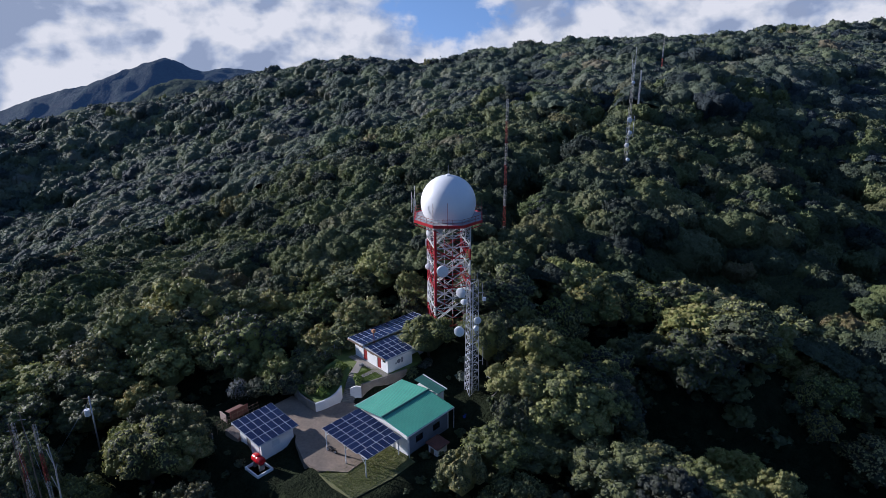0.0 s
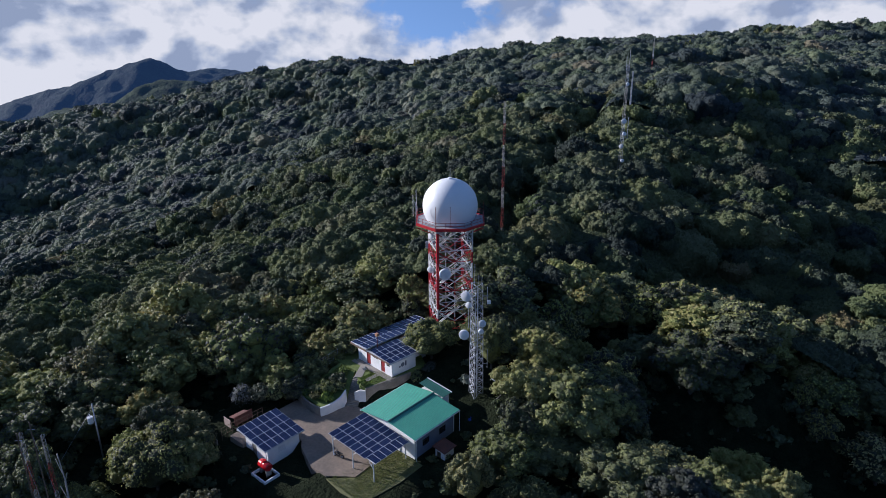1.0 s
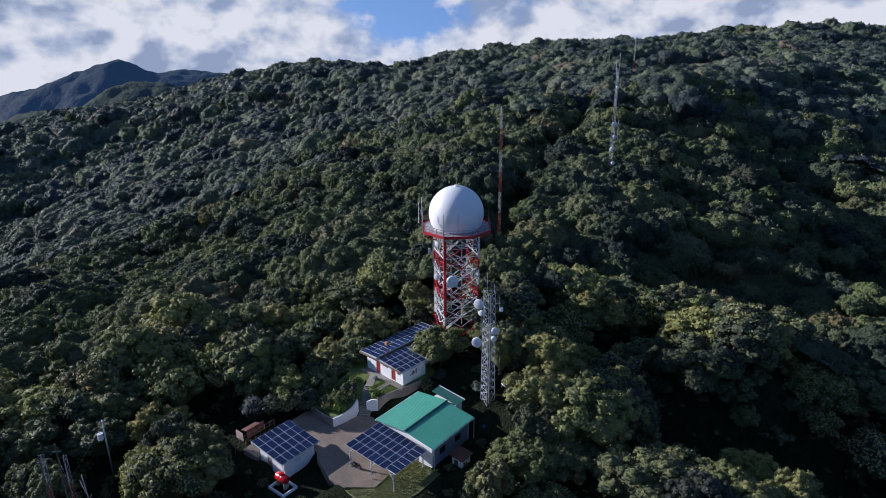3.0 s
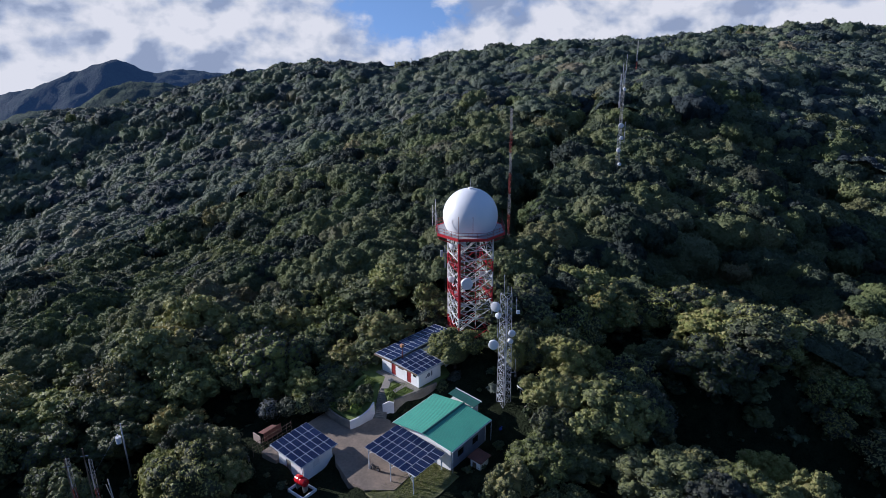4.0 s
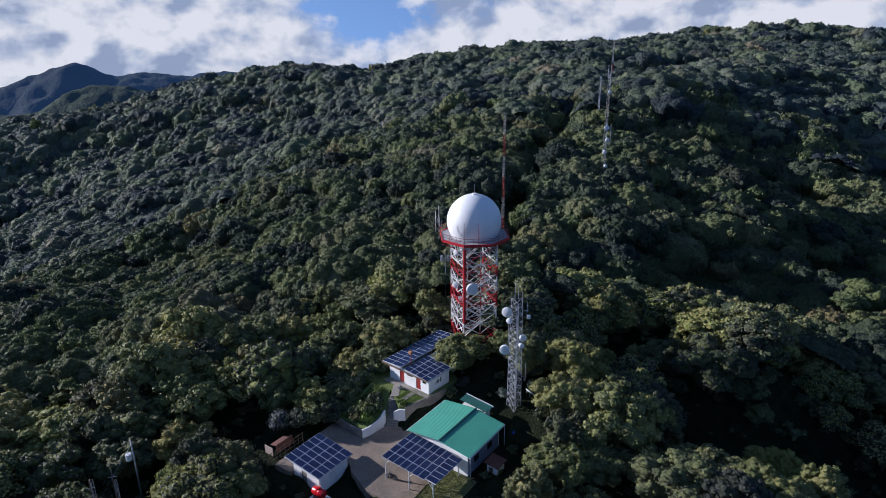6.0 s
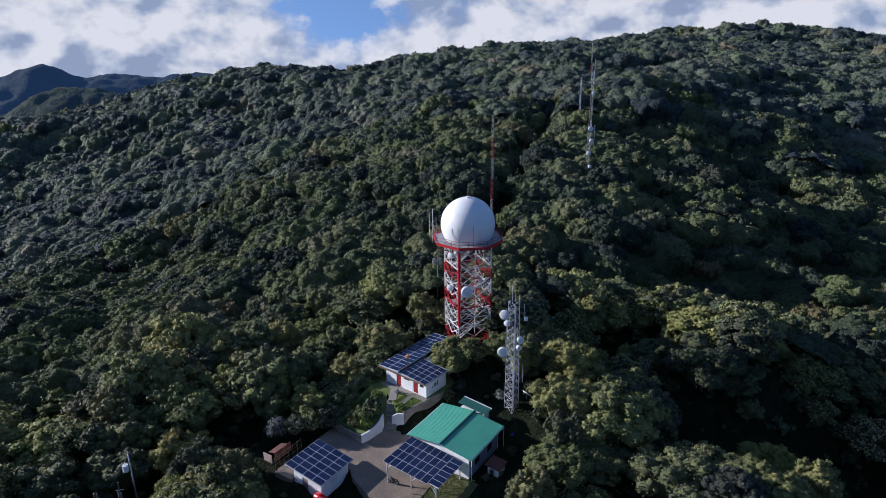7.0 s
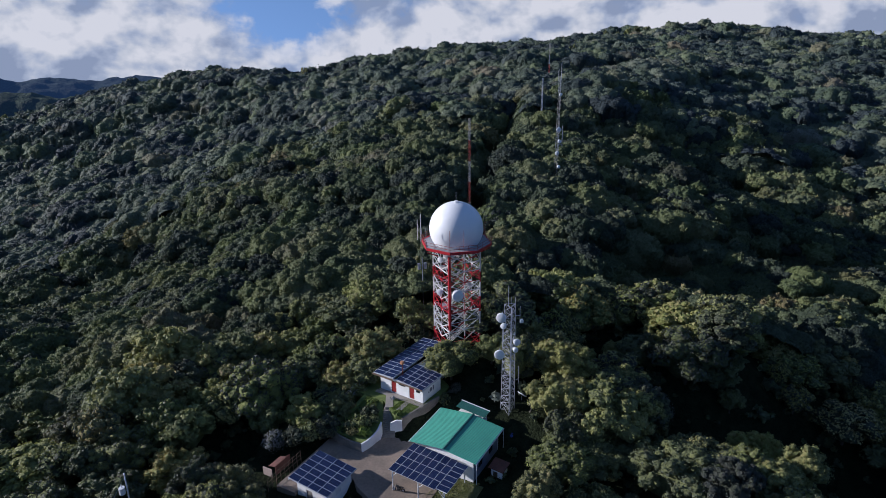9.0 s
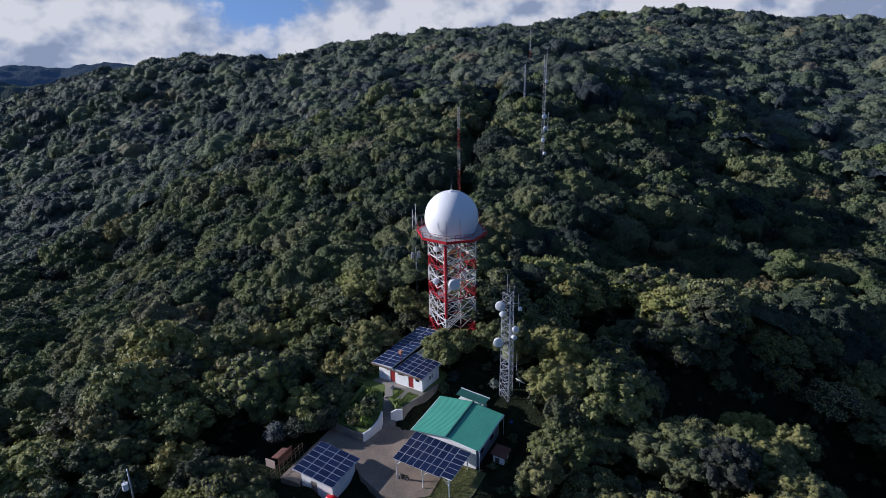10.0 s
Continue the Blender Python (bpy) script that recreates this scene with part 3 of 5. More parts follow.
    key = quads.astype(np.int64) * (len(cx) + 2) + own[:, None]
    used, corners = np.unique(key.ravel(), return_inverse=True)
    tint = rng.random(len(cx) + 1).astype(np.float32)
    core = new(name, mesh_arrays(name, verts[used // (len(cx) + 2)], corners.reshape(-1, 4), mats[0]))
    core.data.attributes.new("tone", "FLOAT", "POINT").data.foreach_set("value", tint[used % (len(cx) + 2)])
    tagged(core, label, "forest", kind="stuff")
    # leaf sprays over the sheet, by area
    e1, e2 = verts[quads[:, 1]] - verts[quads[:, 0]], verts[quads[:, 3]] - verts[quads[:, 0]]
    nor = np.cross(e1, e2)
    area = np.linalg.norm(nor, axis=1)
    nor /= area[:, None]
    share = area / (verts[quads[:, 0], :2] ** 2).sum(1)
    pick = rng.choice(len(quads), leaves, p=share / share.sum())
    p = verts[quads[pick, 0]] + rng.random((leaves, 1)) * e1[pick] + rng.random((leaves, 1)) * e2[pick]
    s = size * (0.55 + 0.9 * rng.random((leaves, 1))) * np.hypot(p[:, :1], p[:, 1:2])
    up = nor[pick] + rng.normal(size=(leaves, 3)) * 0.55
    up /= np.linalg.norm(up, axis=1)[:, None]
    t = np.cross(up, rng.normal(size=(leaves, 3)))
    t /= np.linalg.norm(t, axis=1)[:, None]
    b = np.cross(up, t)
    p = p + nor[pick] * s * rng.uniform(0.0, 0.9, (leaves, 1))
    tri = np.stack([p - t * s + b * s * 0.6, p + t * s + b * s * 0.3 - np.array([0, 0, 0.2]) * s, p - b * s * 0.9], 1)
    me = mesh_arrays("foliage", tri.reshape(-1, 3), np.arange(leaves * 3).reshape(-1, 3), mats[1])
    me.attributes.new("tone", "FLOAT", "POINT").data.foreach_set("value", np.repeat(tint[own[pick]], 3))
    tagged(part("foliage", me, mats[1], core), kind="stuff")


def built_on(x, y):
    """The yard, the houses, the terrace and the masts' feet, where no bush grows."""
    u = (x - STATION[0]) * U.x + (y - STATION[1]) * U.y
    v = (x - STATION[0]) * V.x + (y - STATION[1]) * V.y
    bad = lane_distance(x, y) < 1.2
    for u0, u1, v0, v1 in ((-24.5, 6.5, -10.6, 15.0), (-20.5, -2.0, 2.0, 27.5), (-16.0, -4.8, 25.0, 36.0), (-2.5, 9.3, -9.8, 4.0), (1.0, 6.5, 15.5, 21.5), (-11.0, -4.0, -15.5, -9.0)):
        bad |= (u > u0) & (u < u1) & (v > v0) & (v < v1)
    return bad


def undergrowth():
    """Bushes under and between the trees round the station, too many to count."""
    rng = np.random.default_rng(31)
    pats = []
    for k in range(5):
        lobes = crown_lobes(rng, 1.7, 2.1, 4)
        q = leaf_cloud(rng, lobes, 64, 0.26, 0.25, 3)
        bm = lumps(lobes, 0.85, 1)
        bm.verts.index_update()
        pats.append((np.array([v.co for v in bm.verts]), np.array([[v.index for v in f.verts] for f in bm.faces]), q.reshape(-1, 3)))
        bm.free()
    x, y = scatter(rng, 3.3, lambda x, y: wedge(x, y, 54, 132) & ~built_on(x, y), 0.1)
    low = np.where(keep_clear(x, y), 0.5, 1.0)
    z = ground_z(x, y)
    cores, tris, sprays, base = [], [], [], 0
    for i in range(len(x)):
        cv, cf, qv = pats[i % 5]
        a, s = rng.uniform(0, 6.28), rng.uniform(0.6, 1.35) * low[i]
        turn = np.array([[math.cos(a), -math.sin(a), 0], [math.sin(a), math.cos(a), 0], [0, 0, rng.uniform(0.7, 1.3)]]) * s
        off = np.array([x[i], y[i], z[i] - 0.35 * low[i]])
        cores.append(cv @ turn.T + off), tris.append(cf + base), sprays.append(qv @ turn.T + off)
        base += len(cv)
    core = new("undergrowth", mesh_arrays("undergrowth", np.concatenate(cores), np.concatenate(tris), bush_body))
    core.data.shade_smooth()
    tagged(core, "low dark green bushes filling the ground between the trees", "undergrowth", kind="stuff")
    sv = np.concatenate(sprays)
    tagged(part("foliage", mesh_arrays("foliage", sv, np.arange(len(sv)).reshape(-1, 3), bush_leaf), bush_leaf, core), kind="stuff")


plant_near()
undergrowth()
forest("mid_forest", "dense green cloud forest canopy on the mountain slope", NEAR_R - 7, 300, 5.5, 3.9, 13, 6, 0.10, 0.0027, 0.85, 0.45, 470000, 0.0016, 11, (crown_mid, leaf_mid))
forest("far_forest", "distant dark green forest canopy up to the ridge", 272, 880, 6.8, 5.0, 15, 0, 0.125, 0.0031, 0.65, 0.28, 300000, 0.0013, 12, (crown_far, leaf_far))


def ridge(name, label, xs, ys, z0, crest, rough, wide, tones, haze_glow):
    """A far forested hill: a sheet whose crest's height is given at points along x."""
    m, t, b = material(name + "_forest", 0.95)
    pos = t.nodes.new("ShaderNodeNewGeometry").outputs["Position"]
    mixed = math_node(t, "ADD", math_node(t, "MULTIPLY", noise_node(t, pos, 0.006, 6, 0.6), 0.5), math_node(t, "MULTIPLY", noise_node(t, pos, 0.05, 5, 0.65), 0.5))
    t.links.new(ramp_node(t, mixed, [(0.38, tones[0]), (0.62, tones[1])]), b.inputs["Base Color"])
    n = t.nodes.new("ShaderNodeBump")
    n.inputs["Strength"].default_value, n.inputs["Distance"].default_value = 1.0, 14.0
    t.links.new(noise_node(t, pos, 0.045, 5, 0.7), n.inputs["Height"]), t.links.new(n.outputs[0], b.inputs["Normal"])
    b.inputs["Specular IOR Level"].default_value = 0.1
    # blue emission stands in for the haze of the air before the hill
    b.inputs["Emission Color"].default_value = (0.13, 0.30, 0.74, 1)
    b.inputs["Emission Strength"].default_value = haze_glow
    bm = bmesh.new()
    grid = []
    for y in ys:
        row = []
        f = (y - ys[0]) / (ys[-1] - ys[0])
        for x in xs:
            top = float(np.interp(x, [c[0] for c in crest], [c[1] for c in crest]))
            k = noise.fractal(Vector((x / wide, y / wide, 0)), 0.8, 2.0, 6) * rough
            row.append(bm.verts.new((x, y, z0 + top * math.exp(-((f - 0.65) / 0.42) ** 2) + k * math.exp(-((f - 0.45) / 0.35) ** 2))))
        grid.append(row)
    for a, b2 in zip(grid, grid[1:]):
        for i in range(len(xs) - 1):
            bm.faces.new((a[i], a[i + 1], b2[i + 1], b2[i]))
    tagged(new(name, mesh_from(name, bm, m, True)), label, "mountain", kind="structure")


ridge("mountain", "hazy blue-grey forested mountain far behind the slope", np.linspace(-3600, -300, 170), np.linspace(3000, 4400, 44), -662,
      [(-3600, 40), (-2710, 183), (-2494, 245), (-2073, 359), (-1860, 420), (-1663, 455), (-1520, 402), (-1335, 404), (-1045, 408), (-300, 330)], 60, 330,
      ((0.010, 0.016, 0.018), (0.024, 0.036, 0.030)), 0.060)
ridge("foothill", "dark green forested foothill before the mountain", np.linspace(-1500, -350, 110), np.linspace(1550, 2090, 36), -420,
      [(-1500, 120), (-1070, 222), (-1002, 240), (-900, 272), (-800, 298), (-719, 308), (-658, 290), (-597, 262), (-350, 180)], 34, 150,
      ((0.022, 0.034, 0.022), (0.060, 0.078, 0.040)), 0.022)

# ---- radar tower ----


def arc(p, q, n):
    return [tuple(a + (b - a) * k / n for a, b in zip(p, q)) for k in range(n + 1)]


def dish_mesh(r, depth, mat, back=0.35):
    """A drum-shaped microwave dish looking along -y, its mount at the origin."""
    bm = bmesh.new()
    rings = [(0.10, back + 0.1), (r * 0.55, back), (r * 0.97, 0.0), (r, -depth * 0.15), (r, -depth), (r * 0.93, -depth - 0.02), (r * 0.5, -depth - 0.07), (0.02, -depth - 0.09)]
    rows = []
    for rad, y in rings:
        rows.append([bm.verts.new((rad * math.cos(2 * math.pi * k / 24), y, rad * math.sin(2 * math.pi * k / 24))) for k in range(24)])
    for a, b in zip(rows, rows[1:]):
        for k in range(24):
            bm.faces.new((a[k], a[(k + 1) % 24], b[(k + 1) % 24], b[k]))
    bm.faces.new(rows[0]), bm.faces.new(rows[-1][::-1])
    bmesh.ops.recalc_face_normals(bm, faces=bm.faces)
    return mesh_from("dish", bm, mat, True)


def dish(place, turn, r, label, tilt=0.0, depth=0.35):
    base = new("microwave_dish")
    base.matrix_basis = pose(*place, tilt, 0, turn)
    tagged(base, label, "dish antenna", "dishes on the masts")
    part("reflector", dish_mesh(r, depth, dish_white), dish_white, base)
    rod("mount_arm", (0, 0.2, 0), (0, 0.75, 0), 0.06, galvanised, base)
    rod("mount_pipe", (0, 0.75, -0.5), (0, 0.75, 0.5), 0.05, galvanised, base)
    return base


dish_white = worn("dish_paint", (0.78, 0.79, 0.80), (0.62, 0.63, 0.65), 0.45, scale=1.0)
grating = worn("steel_grating", (0.40, 0.40, 0.41), (0.25, 0.25, 0.27), 0.7, 0.2, scale=2)
rust_red = worn("faded_red_steel", (0.32, 0.048, 0.038), (0.18, 0.036, 0.028), 0.6, scale=1.2)


def radar_tower():
    cx, cy, z0 = 0.33, 104.6, 8.6
    base = thing("radar_tower", "red and white banded steel lattice tower carrying a round white radome", "radar tower", (cx, cy, z0))
    r, a0, top = 4.2, radians(150), 17.8
    legs = [Vector((r * math.cos(a0 + k * math.pi / 2), r * math.sin(a0 + k * math.pi / 2), 0)) for k in range(4)]
    bays, step = 5, top / 5
    up = Vector((0, 0, 1))
    reds = ((0.0, 2.3), (6.4, 9.2), (11.9, 13.8))

    def tone(z):
        return red_paint if any(lo <= z < hi for lo, hi in reds) else tower_white
    cuts = [0.0, 2.3, 6.4, 9.2, 11.9, 13.8, top]
    for p in legs:
        part("footing", boxed((p.x - 0.5, p.y - 0.5, -0.9), (p.x + 0.5, p.y + 0.5, 0.05), 0.04), concrete, base)
        for lo, hi in zip(cuts, cuts[1:]):
            rod("leg", p + up * lo, p + up * hi, 0.13, tone((lo + hi) / 2), base, 8)
    for k in range(4):
        p, q = legs[k], legs[(k + 1) % 4]
        mid = (p + q) / 2
        for lo, hi in zip(cuts, cuts[1:]):
            rod("face_post", mid + up * lo, mid + up * hi, 0.075, tone((lo + hi) / 2), base, 6)
        for b in range(bays):
            za, zb = b * step, (b + 1) * step
            zc = za + 0.45 * step
            z, z1, zm = up * za, up * zb, up * zc
            rod("girt", p + z, q + z, 0.085, tone(za), base)
            rod("girt", p + zm, q + zm, 0.055, tone(zc), base)
            # diamond bracing about the face post
            for s in (p, q):
                rod("brace", mid + zm, s + z1, 0.085, tone((zc + zb) / 2), base)
                rod("brace", mid + z, s + zm, 0.08, tone((za + zc) / 2), base)
                half, zh = (s + mid) / 2, (zm + z1) / 2
                hue = tone((zc + zb) / 2)
                rod("secondary_brace", half + zh, s + zm, 0.05, hue, base)
                rod("secondary_brace", half + zh, s + zh, 0.045, hue, base)
                rod("secondary_brace", half + zh, mid + z1, 0.05, hue, base)
                rod("secondary_brace", half + (z + zm) / 2, s + z, 0.045, tone(za), base)
        rod("girt", p + up * top, q + up * top, 0.10, red_paint, base)
    # the thick red riser pipe beside the front leg
    lead = legs[1] * 0.98
    rod("riser_pipe", lead + up * 4.2 + Vector((0.0, -0.28, 0)), lead + up * (top - 0.3) + Vector((0.0, -0.28, 0)), 0.24, red_paint, base, 10)
    # flights of stairs and landings inside
    land = 1.9
    for b in range(bays):
        z = b * step
        x0, x1 = (-land, land) if b % 2 == 0 else (land, -land)
        for y in (-0.45 + 0.9 * (b % 2), 0.35 + 0.9 * (b % 2)):
            rod("stringer", (x0, y - 0.5, z + 0.1), (x1, y - 0.5, z + step), 0.07, tower_white, base)
        n = 12
        for i in range(n):
            f = (i + 0.5) / n
            x, zz, y = x0 + (x1 - x0) * f, z + 0.1 + (step - 0.1) * f, -0.9 + 0.9 * (b % 2)
            plate("tread", (x - 0.14, y - 0.05, zz - 0.03), (x + 0.14, y + 0.75, zz + 0.02), grating, base)
        for y in (-0.95 + 0.9 * (b % 2), -0.15 + 0.9 * (b % 2)):
            rod("handrail", (x0, y, z + 1.1), (x1, y, z + step + 1.0), 0.035, tower_white, base)
        e = x1 + math.copysign(0.7, x1)
        plate("landing", (min(x1, e), -1.1, z + step - 0.08), (max(x1, e), 1.1, z + step), grating, base)
        for y in (-1.1, 1.1):
            rod("landing_rail", (x1, y, z + step + 1.0), (e, y, z + step + 1.0), 0.035, red_paint, base)
    # platform
    R, zp = 5.98, 18.75
    rim = [Vector((R * math.cos(radians(22.5 + 45 * k)), R * math.sin(radians(22.5 + 45 * k)), zp)) for k in range(8)]
    part("platform_deck", slab(rim, 0.12), grating, base, "grey grating deck")
    for k in range(8):
        p, q = rim[k], rim[(k + 1) % 8]
        d = (q - p).normalized()
        n = Vector((d.y, -d.x, 0))
        bm = bmesh.new()
        quad = [p + n * 0.06, q + n * 0.06, q - n * 0.12, p - n * 0.12]
        top_v = [bm.verts.new(v + up * 0.10) for v in quad]
        low_v = [bm.verts.new(v - up * 0.34) for v in quad]
        bm.faces.new(top_v), bm.faces.new(low_v[::-1])
        for i in range(4):
            bm.faces.new((top_v[i], low_v[i], low_v[(i + 1) % 4], top_v[(i + 1) % 4]))
        bmesh.ops.recalc_face_normals(bm, faces=bm.faces)
        part("edge_beam", bm, red_paint, base)
        for h in (0.55, 1.05):
            rod("guard_rail", p + up * h, q + up * h, 0.035, rust_red, base)
        for i in range(3):
            s = p + (q - p) * i / 3
            rod("rail_post", s, s + up * 1.05, 0.035, rust_red, base)
        rod("bracket", p * 0.98 + up * -0.4, Vector((p.x * 0.62, p.y * 0.62, top - 0.9)), 0.09, red_paint, base)
    for k in range(4):
        p, q = legs[k], legs[(k + 2) % 4]
        rod("deck_beam", p * 1.35 + up * (zp - 0.3), p * 0.0 + up * (zp - 0.3), 0.16, red_paint, base)
    # radome
    bm = bmesh.new()
    bmesh.ops.create_uvsphere(bm, u_segments=72, v_segments=40, radius=4.54)
    bmesh.ops.bisect_plane(bm, geom=bm.verts[:] + bm.edges[:] + bm.faces[:], plane_co=(0, 0, -2.55), plane_no=(0, 0, -1), clear_outer=True)
    for v in bm.verts:
        v.co.z += 29.75 - z0
    dome = part("radome", bm, radome_white, base, "smooth white radome shell", True)
    bm = bmesh.new()
    bmesh.ops.create_cone(bm, cap_ends=True, segments=48, radius1=3.72, radius2=3.6, depth=0.5, matrix=Matrix.Translation((0, 0, zp + 0.25)))
    part("radome_skirt", bm, tower_white, base, smooth=False)
    bm = bmesh.new()
    bmesh.ops.create_cone(bm, cap_ends=True, segments=16, radius1=0.42, radius2=0.34, depth=0.24, matrix=Matrix.Translation((0, 0, 34.35 - z0)))
    part("top_cap", bm, white_paint, dome)
    rod("lightning_rod", (0, 0, 34.4 - z0), (0, 0, 36.0 - z0), 0.03, galvanised, dome)
    # whips and aerials on the guard rail
    for k, h in ((4, 3.4), (5, 3.6), (6, 3.6), (0, 2.2)):
        p = rim[k] if k != 6 else (rim[5] + rim[6]) / 2
        rod("whip_aerial", p * 1.01 + up * -0.4, p * 1.01 + up * h, 0.035, galvanised if k == 4 else rust_red, base)
    p = rim[3] * 1.03
    for off, lo, hi in ((0.0, -2.0, 4.0), (-0.55, -0.6, 3.0)):
        s = p + Vector((off, 0, 0))
        rod("side_aerial", s + up * lo, s + up * hi, 0.05, tower_white, base)
        for h in (0.1, 1.4, 2.4):
            rod("aerial_arm", s + up * h, rim[3] * 0.99 + up * min(h, 1.0), 0.03, galvanised, base)
    # cylinder tank seen under the deck
    bm = bmesh.new()
    bmesh.ops.create_cone(bm, cap_ends=True, segments=20, radius1=0.55, radius2=0.55, depth=1.6, matrix=Matrix.Translation((-1.7, -1.6, 16.5)) @ Matrix.Rotation(radians(90), 4, "Y"))
    part("cable_drum", bm, dish_white, base, smooth=False)


radar_tower()
dish((-0.55, 100.2, 19.4), 8, 0.98, "white drum dish on the tower's front face", depth=0.5)
dish((-2.9, 103.0, 19.1), -30, 0.55, "small white dish inside the tower's lattice")
dish((-2.7, 102.9, 25.0), -40, 0.5, "small white dish high in the tower's lattice")


def lattice(name, label, place, height, w0, w1, tones, bay, leg=0.05, brace=0.03, sides=3, lean=(0, 0), category="mast", rungs=True):
    """A guyed or free-standing lattice mast, in colour bands from the foot up."""
    base = thing(name, label, category, place)
    n = max(2, round(height / bay))
    rot = radians(20)

    def corner(k, f):
        w = w0 + (w1 - w0) * f
        a = rot + 2 * math.pi * k / sides
        return Vector((lean[0] * f + w * math.cos(a), lean[1] * f + w * math.sin(a), height * f))
    for b in range(n):
        tone = tones[int(b / n * len(tones))]
        f0, f1 = b / n, (b + 1) / n
        for k in range(sides):
            p0, p1, q0, q1 = corner(k, f0), corner(k, f1), corner(k + 1, f0), corner(k + 1, f1)
            rod("leg", p0, p1, leg, tone, base)
            rod("brace", p0, q1, brace, tone, base, 4)
            rod("brace", q0, p1, brace, tone, base, 4)
            if rungs:
                rod("girt", p1, q1, brace, tone, base, 4)
    return base


def front_mast():
    place = Vector((4.0, 85.2, 5.9))
    base = lattice("lattice_mast", "galvanised steel lattice communications mast with white dishes beside the green roof", place, 18.0, 1.22, 0.92, [galvanised], 1.2, 0.052, 0.024, 3)
    up = Vector((0, 0, 1))
    rod("whip", (-0.3, 0, 17.8), (-0.3, 0, 21.0), 0.04, galvanised, base)
    rod("whip", (0.7, -0.2, 17.8), (0.7, -0.2, 19.2), 0.035, galvanised, base)
    rod("whip", (0.3, 0.6, 17.8), (0.3, 0.6, 19.0), 0.035, galvanised, base)
    rod("side_arm", (0.8, 0, 16.2), (1.7, 0, 16.2), 0.04, galvanised, base)
    rod("side_pole", (1.5, 0, 15.0), (1.5, 0, 17.6), 0.04, galvanised, base)
    plate("junction_box", (1.5, -0.25, 15.0), (2.0, 0.15, 15.5), dish_white, base, "small white box", 0.04)
    rod("side_pole", (-1.1, 0, 11.2), (-1.1, 0, 15.6), 0.04, galvanised, base)
    rod("side_arm", (-1.1, 0, 15.0), (-0.6, 0, 15.0), 0.04, galvanised, base)
    rod("side_arm", (-1.1, 0, 11.8), (-0.6, 0, 11.8), 0.04, galvanised, base)
    rod("cable_ladder", (0.15, -0.35, 0.2), (0.15, -0.35, 17.5), 0.09, galvanised, base)
    rod("side_pole", (1.7, 0.5, 4.4), (1.7, 0.5, 7.4), 0.04, galvanised, base)
    rod("side_arm", (1.0, 0.3, 5.2), (1.7, 0.5, 5.2), 0.035, galvanised, base)
    for k in range(3):
        a = radians(20 + 120 * k)
        part("footing", boxed((1.22 * math.cos(a) - 0.4, 1.22 * math.sin(a) - 0.4, -1.2), (1.22 * math.cos(a) + 0.4, 1.22 * math.sin(a) + 0.4, 0.06), 0.03), concrete, base)
    dish((2.55, 84.75, 22.3), -28, 0.72, "white drum dish high on the mast")
    dish((2.95, 84.8, 20.9), -35, 0.42, "small white dish below the top of the mast")
    dish((2.3, 84.6, 16.4), -18, 0.74, "white drum dish on the mast's side")
    dish((4.75, 84.3, 18.3), 15, 0.52, "round white dish on the mast's face")
    dish((4.6, 84.4, 17.0), 15, 0.38, "small round white dish on the mast's face")


front_mast()

# ---- the yard's houses ----
YARD = -40.1


def station_thing(name, label, category, z, group=""):
    return thing(name, label, category, at_station(0, 0, z), YARD, group)


def cell_glass():
    """Dark blue solar cells under glass, with the fine pale lines between them."""
    m, t, b = material("solar_cells", 0.22)
    b.inputs["Specular IOR Level"].default_value = 0.3
    co = coords(t, "Generated")
    sep = t.nodes.new("ShaderNodeSeparateXYZ")
    t.links.new(co, sep.inputs[0])
    lines = None
    for axis, n in ((0, 6), (1, 10)):
        f = math_node(t, "FRACT", math_node(t, "MULTIPLY", sep.outputs[axis], float(n)))
        edge = math_node(t, "GREATER_THAN", math_node(t, "ABSOLUTE", math_node(t, "SUBTRACT", f, 0.5)), 0.465)
        lines = edge if lines is None else math_node(t, "MAXIMUM", lines, edge)
    rnd = t.nodes.new("ShaderNodeObjectInfo").outputs["Random"]
    cells = ramp_node(t, rnd, [(0.0, (0.008, 0.015, 0.055)), (1.0, (0.016, 0.027, 0.080))])
    t.links.new(mix_node(t, math_node(t, "MULTIPLY", lines, 0.22), cells, (0.22, 0.25, 0.33)), b.inputs["Base Color"])
    return m


solar_cells = cell_glass()
alu = worn("panel_frame", (0.60, 0.62, 0.66), (0.46, 0.48, 0.52), 0.4, 0.25, scale=2)
white_steel = worn("white_post", (0.75, 0.76, 0.78), (0.55, 0.56, 0.58), 0.5, scale=2)
PANEL = {}


def solar_panel(parent, m, w, h):
    """One framed panel, w by h, in the plane z = 0 of the pose m: frame with the cells as a part of it."""
    key = (round(w, 2), round(h, 2))
    if key not in PANEL:
        bm = bmesh.new()
        box(bm, (-w / 2, -h / 2, -0.045), (w / 2, h / 2, 0.0))
        top = max(bm.faces, key=lambda f: f.calc_center_median().z)
        bmesh.ops.inset_individual(bm, faces=[top], thickness=0.03)
        frame_me = mesh_from("panel", bm, alu)
        glass = mesh_from("cell_glass", boxed((-w / 2 + 0.033, -h / 2 + 0.033, 0.003), (w / 2 - 0.033, h / 2 - 0.033, 0.007)), solar_cells)
        PANEL[key] = frame_me, glass
    ob = new("solar_panel", PANEL[key][0])
    ob.parent, ob.matrix_basis = parent, m
    cells = new("cell_sheet", PANEL[key][1])
    cells.parent = ob
    return ob


